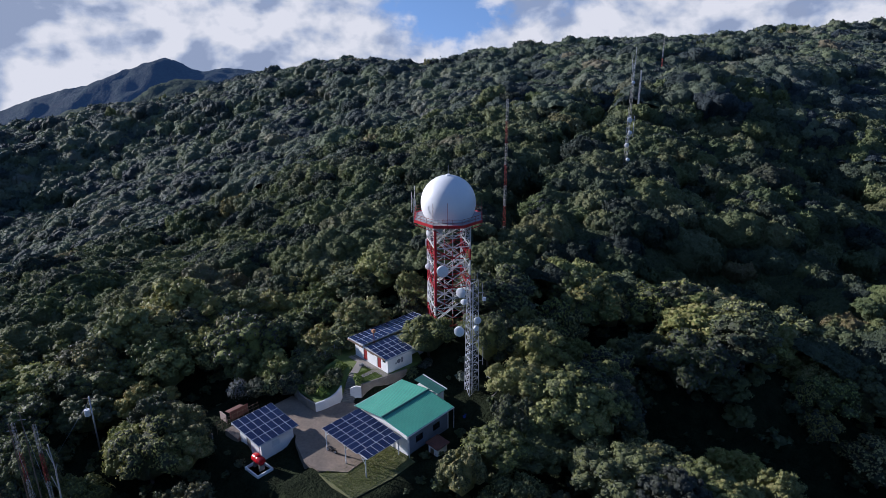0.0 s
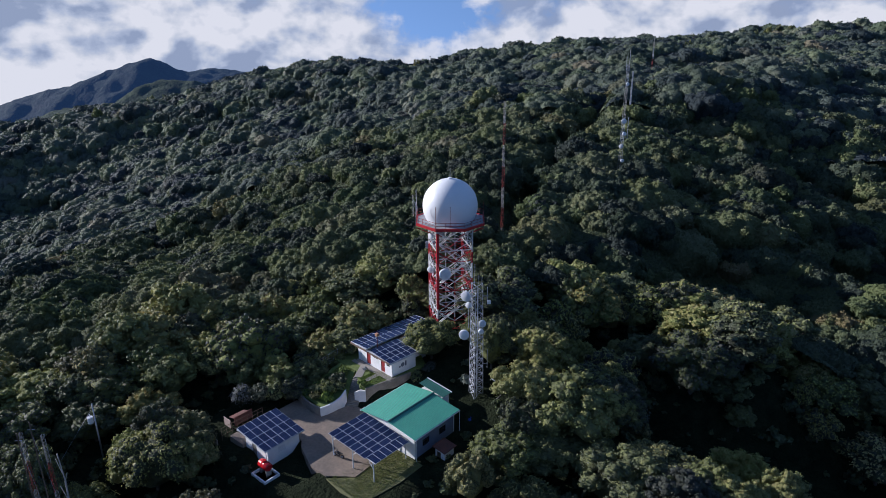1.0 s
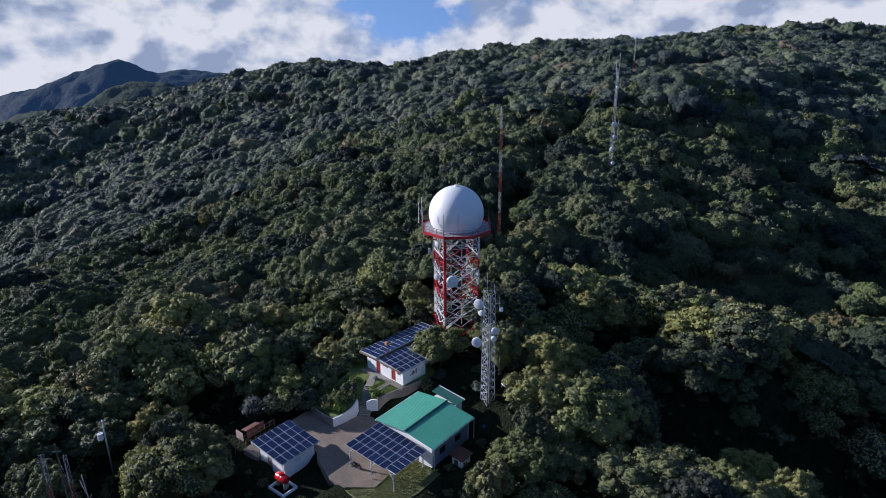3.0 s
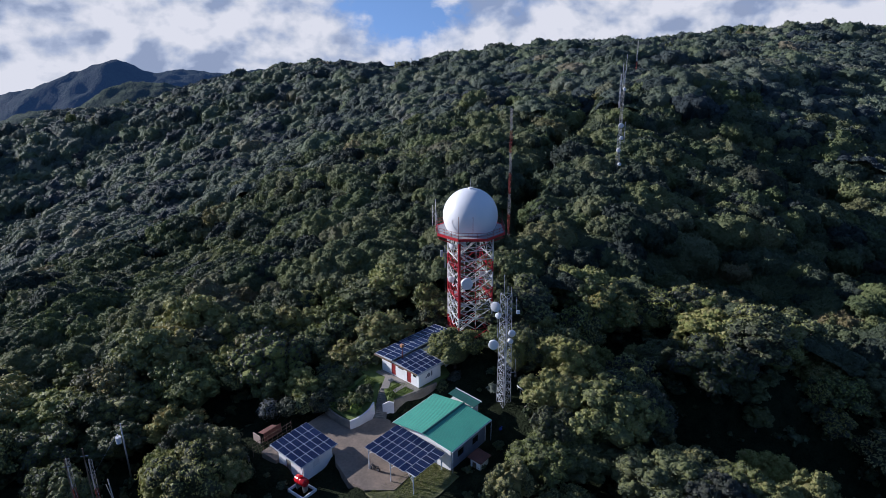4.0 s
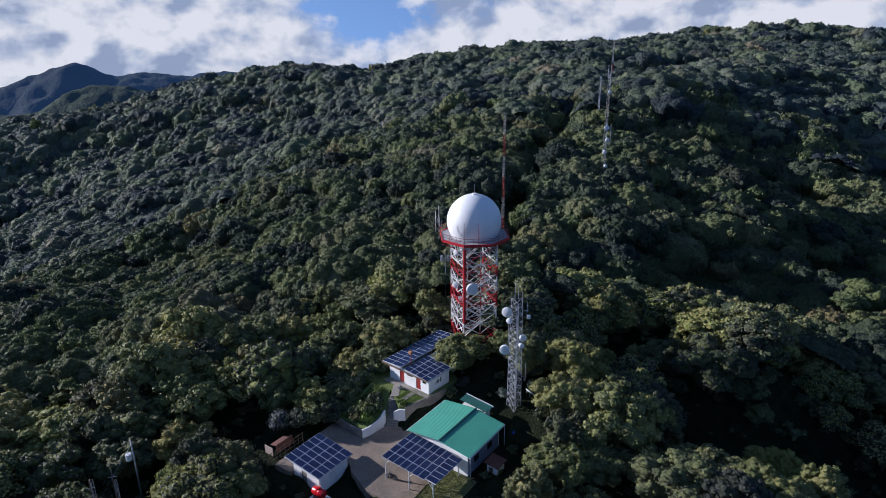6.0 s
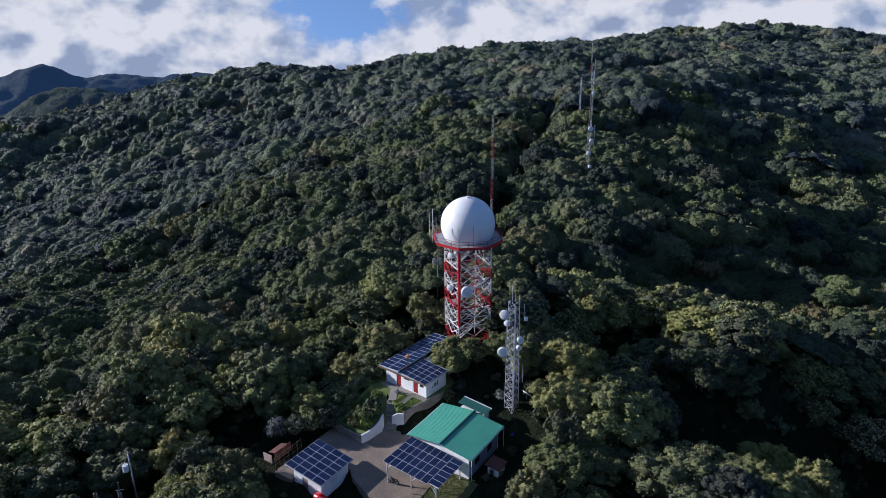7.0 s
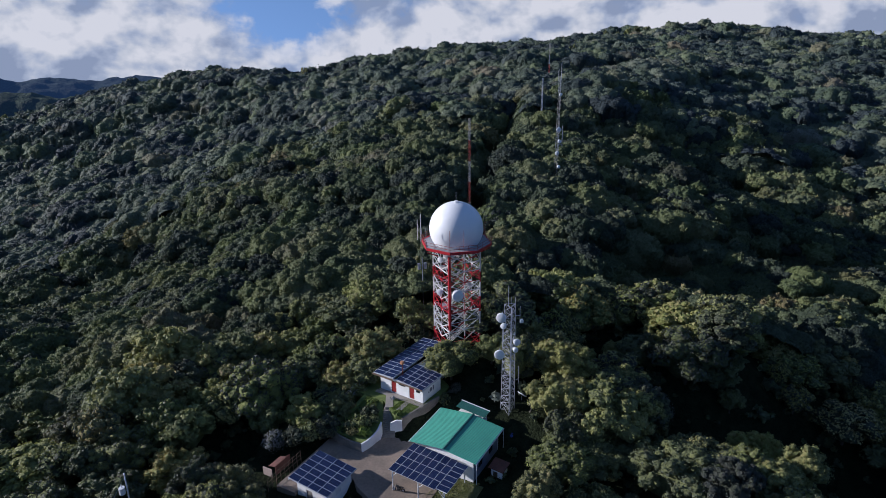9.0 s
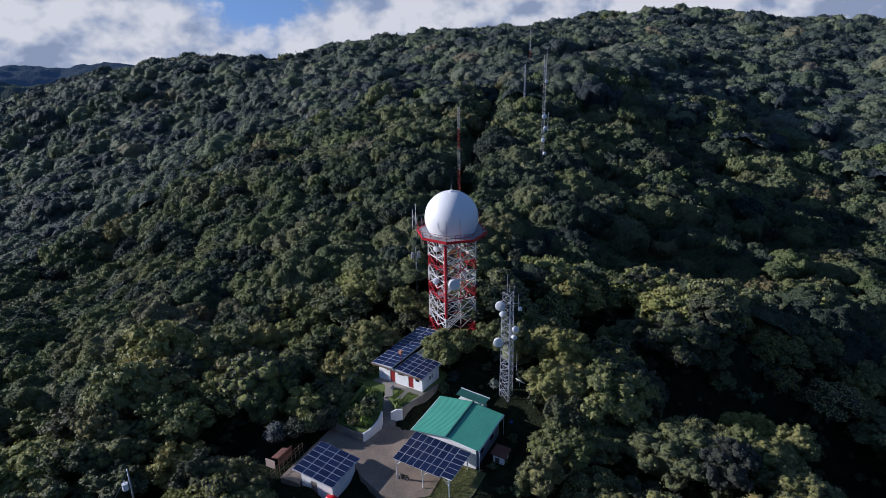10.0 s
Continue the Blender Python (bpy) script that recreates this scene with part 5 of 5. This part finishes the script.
def wall_run(name, label, points, thick, z0, tops, mat):
    """A retaining wall along points (u, v), with its top's height at each."""
    base = station_thing(name, label, "wall", 0)
    base["kind"] = "structure"
    for (p, q, h0, h1) in zip(points, points[1:], tops, tops[1:]):
        d = Vector((q[0] - p[0], q[1] - p[1], 0)).normalized()
        n = Vector((-d.y, d.x, 0)) * thick / 2
        bm = bmesh.new()
        P, Q = Vector((*p, 0)) - d * 0.02, Vector((*q, 0)) + d * 0.02
        low = [bm.verts.new(v + Vector((0, 0, z0))) for v in (P - n, Q - n, Q + n, P + n)]
        top = [bm.verts.new(v + Vector((0, 0, h))) for v, h in ((P - n, h0), (Q - n, h1), (Q + n, h1), (P + n, h0))]
        bm.faces.new(low[::-1]), bm.faces.new(top)
        for k in range(4):
            bm.faces.new((low[k], low[(k + 1) % 4], top[(k + 1) % 4], top[k]))
        bmesh.ops.recalc_face_normals(bm, faces=bm.faces)
        bmesh.ops.bevel(bm, geom=bm.edges[:], offset=0.015, segments=1, affect="EDGES")
        part("wall_length", bm, mat, base)
    return base


wall_run("white_garden_wall", "curved whitewashed wall at the foot of the steps", [(-12.4, 1.8), (-12.05, 2.9), (-11.9, 4.2), (-11.85, 5.3), (-11.95, 6.4)], 0.24, 3.6, [5.35, 5.4, 5.5, 5.75, 6.4], white_paint)
wall_run("grey_bed_wall", "grey concrete wall of the raised bed", [(-12.45, 1.85), (-14.4, 1.75), (-16.5, 2.0), (-18.6, 2.6)], 0.22, 3.4, [5.3, 5.3, 5.35, 5.4], grey_wall)
wall_run("white_step_wall", "whitewashed end wall beside the steps", [(-11.0, 7.35), (-10.2, 7.7), (-9.35, 8.05)], 0.24, 3.6, [5.9, 6.45, 6.5], white_paint)
wall_run("grey_retaining_wall", "tall grey retaining wall below the terrace", [(-9.3, 8.05), (-8.6, 10.5), (-7.9, 13.0), (-7.2, 15.6)], 0.26, 3.4, [6.9, 7.0, 7.05, 7.1], grey_wall)


def steps():
    base = station_thing("steps", "curved grey concrete steps up to the terrace", "steps", 0)
    base["kind"] = "structure"
    n = 16
    for k in range(n):
        f = k / n
        cu, cv = -11.1 - 1.5 * f, 6.3 + 3.2 * f
        w = 1.25 - 0.35 * f
        du, dv = 0.92, 0.39
        pts = [(cu - du * w * 0.8, cv - dv * w * 0.8), (cu, cv - 0.12), (cu + du * w, cv + dv * w), (cu + du * w - 0.3, cv + dv * w + 0.75), (cu - du * w * 0.8 - 0.3, cv - dv * w * 0.8 + 0.75)]
        part("step", slab(outline(pts, 4.05 + 2.9 * f), 0.9), concrete, base)


steps()


def shrub(u, v, z, r, h, mat, label, leaves=420, size=0.16, seed=1):
    rng = np.random.default_rng(seed)
    base = thing("shrub", label, "shrub", at_station(u, v, z))
    lobes = crown_lobes(rng, r, h, 6)
    core = part("inner_crown", lumps(lobes, 0.78, 2), shade_core, base, smooth=True)
    q = leaf_cloud(rng, lobes, leaves, size)
    part("foliage", mesh_arrays("foliage", q.reshape(-1, 3), np.arange(len(q) * 4).reshape(-1, 4), mat), mat, base)


leaf_bright = foliage("bright_shrub_leaves", [(0.07, 0.11, 0.03), (0.16, 0.22, 0.045), (0.24, 0.29, 0.06)])
leaf_pale = foliage("pale_shrub_leaves", [(0.16, 0.17, 0.15), (0.28, 0.29, 0.26), (0.42, 0.43, 0.40)])
leaf_silver = foliage("silvery_leaves", [(0.10, 0.11, 0.10), (0.22, 0.23, 0.21), (0.38, 0.39, 0.36)])
leaf_deep = foliage("deep_shrub_leaves", TONES[:4])
shrub(-14.6, 5.0, 5.3, 1.7, 1.9, leaf_deep, "dark leafy shrub in the raised bed", 700, 0.2, 2)
shrub(-15.7, 4.4, 5.2, 1.5, 1.6, leaf_deep, "dark leafy shrub in the raised bed", 600, 0.2, 3)
shrub(-14.8, 7.2, 5.8, 1.5, 1.7, leaf_deep, "dark leafy shrub in the raised bed", 600, 0.2, 12)
shrub(-13.7, 6.6, 5.7, 1.1, 1.2, leaf_deep, "dark low shrub beside the steps", 420, 0.18, 13)
shrub(-18.6, 5.6, 5.2, 1.3, 1.5, leaf_deep, "dark leafy shrub in the raised bed", 500, 0.2, 14)
shrub(-14.9, 3.2, 5.2, 1.1, 1.1, leaf_deep, "dark low shrub behind the bed wall", 420, 0.18, 15)
shrub(-13.4, 4.0, 5.2, 1.0, 1.3, leaf_bright, "broad-leaved bright green plant in the raised bed", 160, 0.34, 4)
shrub(-16.9, 3.4, 5.2, 1.0, 0.8, leaf_bright, "low sunlit green plants at the bed's edge", 380, 0.15, 5)
shrub(-16.6, 5.5, 5.5, 1.1, 0.8, leaf_bright, "low sunlit green plants at the bed's edge", 400, 0.15, 16)
shrub(-16.2, 7.5, 6.0, 1.1, 0.8, leaf_bright, "low sunlit green plants at the bed's edge", 400, 0.15, 17)
shrub(-15.6, 9.3, 6.6, 1.0, 0.7, leaf_bright, "low sunlit green plants at the bed's edge", 380, 0.15, 18)
shrub(-20.3, -0.4, 3.6, 1.8, 4.2, leaf_deep, "dark shrub beside the fence", 600, 0.2, 19)
shrub(-6.2, 16.2, 4.6, 1.5, 2.9, leaf_deep, "dark shrub beside the white house's terrace", 600, 0.2, 21)
shrub(-5.9, 18.6, 4.8, 1.6, 3.2, leaf_deep, "dark shrub beside the white house's terrace", 600, 0.2, 22)
shrub(-10.2, 8.5, 6.8, 0.8, 0.9, leaf_bright, "clipped bright green bush at the wall's end", 420, 0.13, 6)
shrub(-13.2, 11.6, 6.9, 0.45, 0.6, leaf_pale, "small pale flowering plant on the terrace", 90, 0.15, 7)
shrub(-24.0, -3.6, 3.0, 2.2, 4.6, leaf_silver, "tall thin shrub with silvery leaves", 1100, 0.14, 8)
shrub(-21.8, -2.2, 3.4, 1.8, 4.4, leaf_deep, "dark shrub beside the fence", 600, 0.2, 9)
shrub(-19.8, 2.0, 3.6, 1.2, 1.8, leaf_bright, "sunlit green shrub at the yard's edge", 420, 0.2, 10)
shrub(1.0, 19.0, 6.6, 0.9, 1.6, leaf_pale, "pale broad-leaved plant behind the green roof", 70, 0.42, 11)


def shack():
    base = station_thing("fence_shack", "rusty sheet-metal lean-to behind a fence of thin posts", "shack", 0)
    rusty = worn("rusty_red_sheet", (0.17, 0.06, 0.045), (0.07, 0.03, 0.025), 0.85, scale=1.3)
    plate("back_sheet", (-20.6, -7.4, 3.4), (-20.5, -4.4, 4.9), rusty, base, "rusty red sheet wall")
    plate("side_sheet", (-22.3, -8.0, 3.3), (-20.7, -7.9, 4.6), worn("pale_sheet", (0.50, 0.40, 0.36), (0.32, 0.25, 0.22), 0.7), base, "pale pinkish sheet wall")
    part("roof_sheet", ribbed(-21.7, -20.4, -7.5, -5.0, 4.55, 4.9), rusty, base)
    for k in range(9):
        v = -10.2 + 0.85 * k
        rod("fence_post", (-19.4, v, 3.0), (-19.4, v, 5.2), 0.035, timber, base)
    for z in (3.9, 4.5, 5.05):
        rod("fence_rail", (-19.4, -10.2, z), (-19.4, -3.4, z), 0.03, timber, base)
    low = station_thing("low_wall", "short whitewashed wall by the fence", "wall", 0)
    part("wall_length", boxed((-21.4, -11.2, 2.2), (-19.2, -11.0, 3.7), 0.02), concrete, low)


shack()


def utility_pole():
    place = Vector((-49.2, 78.0, 0.4))
    base = thing("utility_pole", "pale concrete utility pole with a white transformer can", "utility pole", place)
    bm = bmesh.new()
    bmesh.ops.create_cone(bm, cap_ends=True, segments=10, radius1=0.13, radius2=0.085, depth=9.1, matrix=Matrix.Translation((0, 0, 4.2)))
    part("pole", bm, galvanised, base, smooth=True)
    bm = bmesh.new()
    bmesh.ops.create_cone(bm, cap_ends=True, segments=16, radius1=0.38, radius2=0.38, depth=0.95, matrix=Matrix.Translation((-0.62, -0.1, 6.2)))
    can = part("transformer", bm, dish_white, base, "white transformer can")
    rod("bushing", (-0.62, -0.1, 6.65), (-0.62, -0.1, 7.1), 0.06, dish_white, can)
    rod("crossarm", (-0.9, 0, 8.4), (0.9, 0, 8.4), 0.06, timber, base)
    rod("bracket", (0, 0, 6.1), (-0.5, -0.1, 6.1), 0.05, galvanised, base)
    rod("guy_wire", (0, 0, 8.2), (-5.5, -3.0, -0.5), 0.018, galvanised, base, 4)


utility_pole()
old_white = worn("weathered_white_steel", (0.46, 0.45, 0.44), (0.26, 0.24, 0.22), 0.6, scale=1.5)
bands = [old_white, rust_red, old_white, rust_red, old_white, rust_red, old_white]
lattice("banded_mast", "slim red and white banded lattice mast among the trees", (-41.9, 57.2, -7.0), 26.0, 0.24, 0.20, bands, 0.9, 0.018, 0.010)
lattice("banded_mast", "slim red and white banded lattice mast among the trees", (-44.2, 57.3, -7.0), 26.1, 0.24, 0.20, bands, 0.9, 0.018, 0.010)
lattice("far_mast", "tall grey lattice mast with small dishes on the slope", (48.7, 184.6, 8.0), 38.0, 0.70, 0.36, [rust_red, old_white, galvanised, old_white, galvanised], 2.0, 0.036, 0.018)
lattice("red_white_mast", "tall slender red and white lattice mast behind the tower", (12.3, 144.6, 8.0), 33.5, 0.36, 0.28, [old_white, rust_red, old_white, rust_red, old_white, rust_red, old_white], 1.6, 0.03, 0.016)
lattice("short_mast", "short grey lattice mast high on the slope", (70.4, 259.3, 20.0), 18.0, 0.40, 0.25, [galvanised], 2.4, 0.07, 0.035)
lattice("ridge_mast", "thin red and white mast near the ridge", (96.0, 322.0, 26.0), 22.0, 0.40, 0.25, [galvanised, rust_red, galvanised, old_white], 2.4, 0.04, 0.02)


def far_dishes():
    for z, s, w in ((31.0, 0.7, -10), (27.5, 0.55, 10), (24.0, 0.6, -25), (20.0, 0.5, 15), (41.0, 0.45, 0)):
        dish((48.7 + 0.3 * math.sin(z), 183.7, z), w, s, "small white dish on the far mast")
    p = thing("aerial_pole", "side aerial pole on the far mast", "aerial", (49.9, 184.0, 26.0))
    rod("pole", (0, 0, 0), (0, 0, 6.0), 0.09, galvanised, p)
    rod("arm", (0, 0, 0.5), (-1.1, 0.4, 0.5), 0.06, galvanised, p)
    rod("arm", (0, 0, 5.0), (-1.1, 0.4, 5.0), 0.06, galvanised, p)
    top = thing("aerial_pole", "whip aerials at the far mast's top", "aerial", (48.7, 184.6, 45.6))
    for dx, h in ((-0.5, 2.5), (0.3, 4.5)):
        rod("whip", (dx, 0, -1.0), (dx, 0, h), 0.07, galvanised, top)
    cell = thing("antenna_pole", "steel pole with two pale grey panel antennas rising from the trees", "antenna", (-3.4, 118.0, 8.9))
    rod("pole", (0, 0, 0), (0, 0, 10.9), 0.09, galvanised, cell)
    for dx in (-0.6, 0.6):
        plate("panel_antenna", (dx - 0.30, -0.25, 8.6), (dx + 0.22, 0.10, 9.9), galvanised, cell, "pale grey panel antenna", 0.05)
        rod("arm", (0, 0, 9.4), (dx, 0, 9.4), 0.05, galvanised, cell)


far_dishes()


def ground_dish():
    base = thing("ground_dish", "white satellite dish behind a low curved wall by the mast", "satellite dish", (6.9, 87.2, 6.0))
    bm = bmesh.new()
    rows = []
    for k in range(6):
        rad = 0.85 * k / 5 + 0.01
        rows.append([bm.verts.new((rad * math.cos(a), rad * math.sin(a), 0.22 * rad * rad)) for a in np.linspace(0, 2 * math.pi, 28, endpoint=False)])
    for a, b in zip(rows, rows[1:]):
        for k in range(28):
            bm.faces.new((a[k], a[(k + 1) % 28], b[(k + 1) % 28], b[k]))
    bm.transform(Matrix.Translation((0, 0.2, 1.0)) @ Matrix.Rotation(radians(40), 4, "Y") @ Matrix.Rotation(radians(-20), 4, "X"))
    ob = part("reflector", bm, dish_white, base, smooth=True)
    thick = ob.modifiers.new("thickness", "SOLIDIFY")
    thick.thickness = 0.06
    rod("stand", (0, 0.2, -0.4), (0, 0.2, 1.0), 0.09, galvanised, base)
    ring = thing("curved_kerb", "low curved white kerb wall by the mast's foot", "wall", (5.6, 85.6, 5.6))
    ring["kind"] = "structure"
    for k in range(6):
        a, b = radians(-50 + 15 * k), radians(-50 + 15 * (k + 1))
        bm = bmesh.new()
        quad = [(2.3 * math.cos(a), 2.3 * math.sin(a)), (2.3 * math.cos(b), 2.3 * math.sin(b)), (2.1 * math.cos(b), 2.1 * math.sin(b)), (2.1 * math.cos(a), 2.1 * math.sin(a))]
        lo = [bm.verts.new((x, y, -0.4)) for x, y in quad]
        hi = [bm.verts.new((x, y, 0.55)) for x, y in quad]
        bm.faces.new(lo[::-1]), bm.faces.new(hi)
        for i in range(4):
            bm.faces.new((lo[i], lo[(i + 1) % 4], hi[(i + 1) % 4], hi[i]))
        bmesh.ops.recalc_face_normals(bm, faces=bm.faces)
        part("kerb_piece", bm, grey_wall, ring)


ground_dish()


def wire_fence():
    """The sagging wire fence between the bed and the trees."""
    base = thing("wire_fence", "grey wire mesh fence on thin posts behind the raised bed", "fence", (0, 0, 0))
    ends = [(-20.2, 4.6, 5.0), (-19.9, 8.0, 6.0), (-19.5, 11.5, 6.6), (-19.2, 15.0, 6.7)]
    pts = [Vector(at_station(*e)) for e in ends]
    up = Vector((0, 0, 1))
    for p in pts:
        rod("post", p - up * 0.5, p + up * 2.0, 0.045, galvanised, base)
    for p, q in zip(pts, pts[1:]):
        for h in (0.2, 0.65, 1.1, 1.5, 1.9):
            rod("wire", p + up * h, q + up * h, 0.014, galvanised, base, 4)
        for i in range(1, 12):
            s = p + (q - p) * i / 12
            rod("stay", s + up * 0.2, s + up * 1.9, 0.009, galvanised, base, 4)


wire_fence()


def motorcycle():
    """The dark motorcycle parked beside the canopy."""
    black = worn("black_rubber", (0.020, 0.020, 0.022), (0.010, 0.010, 0.011), 0.7)
    shell = worn("black_lacquer", (0.030, 0.030, 0.036), (0.018, 0.018, 0.020), 0.3)
    base = thing("motorcycle", "small dark motorcycle parked on the yard beside the canopy", "motorcycle", at_station(-3.2, -2.75, 3.92), 62)
    for y in (-0.62, 0.62):
        bm = bmesh.new()
        bmesh.ops.create_cone(bm, cap_ends=True, segments=18, radius1=0.29, radius2=0.29, depth=0.11, matrix=Matrix.Translation((0, y, 0.29)) @ Matrix.Rotation(radians(90), 4, "Y"))
        bmesh.ops.bevel(bm, geom=bm.edges[:], offset=0.025, segments=1, affect="EDGES")
        wheel = part("wheel", bm, black, base)
        bm = bmesh.new()
        bmesh.ops.create_cone(bm, cap_ends=True, segments=14, radius1=0.17, radius2=0.17, depth=0.13, matrix=Matrix.Translation((0, y, 0.29)) @ Matrix.Rotation(radians(90), 4, "Y"))
        part("rim", bm, galvanised, wheel)
    plate("engine", (-0.16, -0.25, 0.22), (0.16, 0.22, 0.56), black, base, "dark engine block", 0.05)
    plate("tank", (-0.15, -0.12, 0.62), (0.15, 0.34, 0.88), shell, base, "black fuel tank", 0.08)
    plate("seat", (-0.13, -0.72, 0.68), (0.13, -0.10, 0.80), black, base, "black seat", 0.05)
    rod("fork", (-0.08, 0.62, 0.29), (-0.08, 0.36, 0.98), 0.03, galvanised, base)
    rod("fork", (0.08, 0.62, 0.29), (0.08, 0.36, 0.98), 0.03, galvanised, base)
    rod("handlebar", (-0.34, 0.30, 0.98), (0.34, 0.30, 0.98), 0.022, black, base)
    rod("frame_tube", (0, 0.36, 0.85), (0, -0.62, 0.33), 0.035, black, base)
    rod("exhaust", (0.17, 0.1, 0.30), (0.19, -0.75, 0.36), 0.045, black, base)


motorcycle()


def thin_pole(place, top, r, label):
    """A slim bare pole with a short cross-piece near its top."""
    base = thing("thin_pole", label, "pole", place)
    h = top - place[2]
    rod("pole", (0, 0, 0), (0, 0, h), r, timber, base, 8)
    rod("cross_piece", (-0.35, 0, h - 0.9), (0.35, 0.1, h - 0.9), r * 0.6, galvanised, base)
    rod("guy_wire", (0, 0, h - 1.5), (2.2, -1.5, h - 9.0), 0.012, galvanised, base, 4)


thin_pole((-43.9, 56.4, -6.0), 19.7, 0.06, "slim grey pole beside the banded masts")
thin_pole((-40.2, 53.6, -6.0), 23.0, 0.06, "slim grey pole beside the banded masts")


def dead_tree():
    """The bleached dead stem among the masts."""
    base = thing("dead_tree", "bleached bare dead tree stem beside the masts", "dead tree", (-39.2, 55.0, -5.0))
    bleached = worn("bleached_wood", (0.50, 0.47, 0.42), (0.30, 0.27, 0.24), 0.9, fine=20)
    pts = [Vector((0, 0, 0)), Vector((0.25, 0, 9)), Vector((-0.1, 0.1, 16)), Vector((0.15, 0, 20.0)), Vector((-0.05, 0, 23.3))]
    for k, (a, b) in enumerate(zip(pts, pts[1:])):
        rod("stem", a, b, (0.16, 0.12, 0.09, 0.06)[k], bleached, base, 7)
    for h, dx, dy in ((15, 0.9, 0.2), (17.5, -0.7, 0.3), (19.5, 0.6, -0.2), (21.0, -0.4, 0.1)):
        rod("branch", (0, 0, h), (dx, dy, h + 1.6), 0.04, bleached, base, 5)


dead_tree()


def tufts(name, label, corners, count, size, mat, seed):
    """Blades of rough grass over a four-cornered plot given in yard coordinates (u, v, z)."""
    rng = np.random.default_rng(seed)
    a, b, c, d = [np.array(at_station(*p)) for p in corners]
    f, g = rng.random((count, 1)), rng.random((count, 1))
    p = (a * (1 - f) + b * f) * (1 - g) + (d * (1 - f) + c * f) * g
    t = rng.normal(size=(count, 3)) * np.array([1, 1, 0])
    t /= np.linalg.norm(t, axis=1)[:, None]
    h = size * (0.4 + rng.random((count, 1)) ** 2)
    lean = rng.normal(size=(count, 3)) * 0.35 * h
    lean[:, 2] = h[:, 0]
    v = np.stack([p - t * h * 0.35, p + t * h * 0.35, p + lean], 1)
    v[:, :2, 2] -= 0.03
    tagged(new(name, mesh_arrays(name, v.reshape(-1, 3), np.arange(count * 3).reshape(-1, 3), mat)), label, "grass", kind="stuff")


blade = foliage("grass_blades", [(0.08, 0.10, 0.035), (0.16, 0.19, 0.055), (0.24, 0.25, 0.09), (0.28, 0.25, 0.12)], True)
fresh_blade = foliage("fresh_grass_blades", [(0.08, 0.12, 0.03), (0.16, 0.22, 0.05), (0.24, 0.30, 0.06)], True)
tufts("grass", "rough tufted grass below the solar canopy", [(-0.9, -6.6, 3.84), (5.6, -6.8, 3.8), (6.5, 3.2, 3.82), (1.4, 3.2, 3.86)], 9000, 0.13, blade, 41)
tufts("grass", "short green grass on the terrace", [(-12.2, 9.3, 6.95), (-9.3, 8.5, 6.95), (-7.4, 15.6, 6.95), (-11.9, 12.0, 6.95)], 4200, 0.12, fresh_blade, 42)
tufts("grass", "bright grass along the raised bed's edge", [(-17.6, 2.6, 5.3), (-16.0, 2.6, 5.25), (-14.6, 10.4, 6.95), (-17.4, 10.6, 6.95)], 4200, 0.15, fresh_blade, 43)
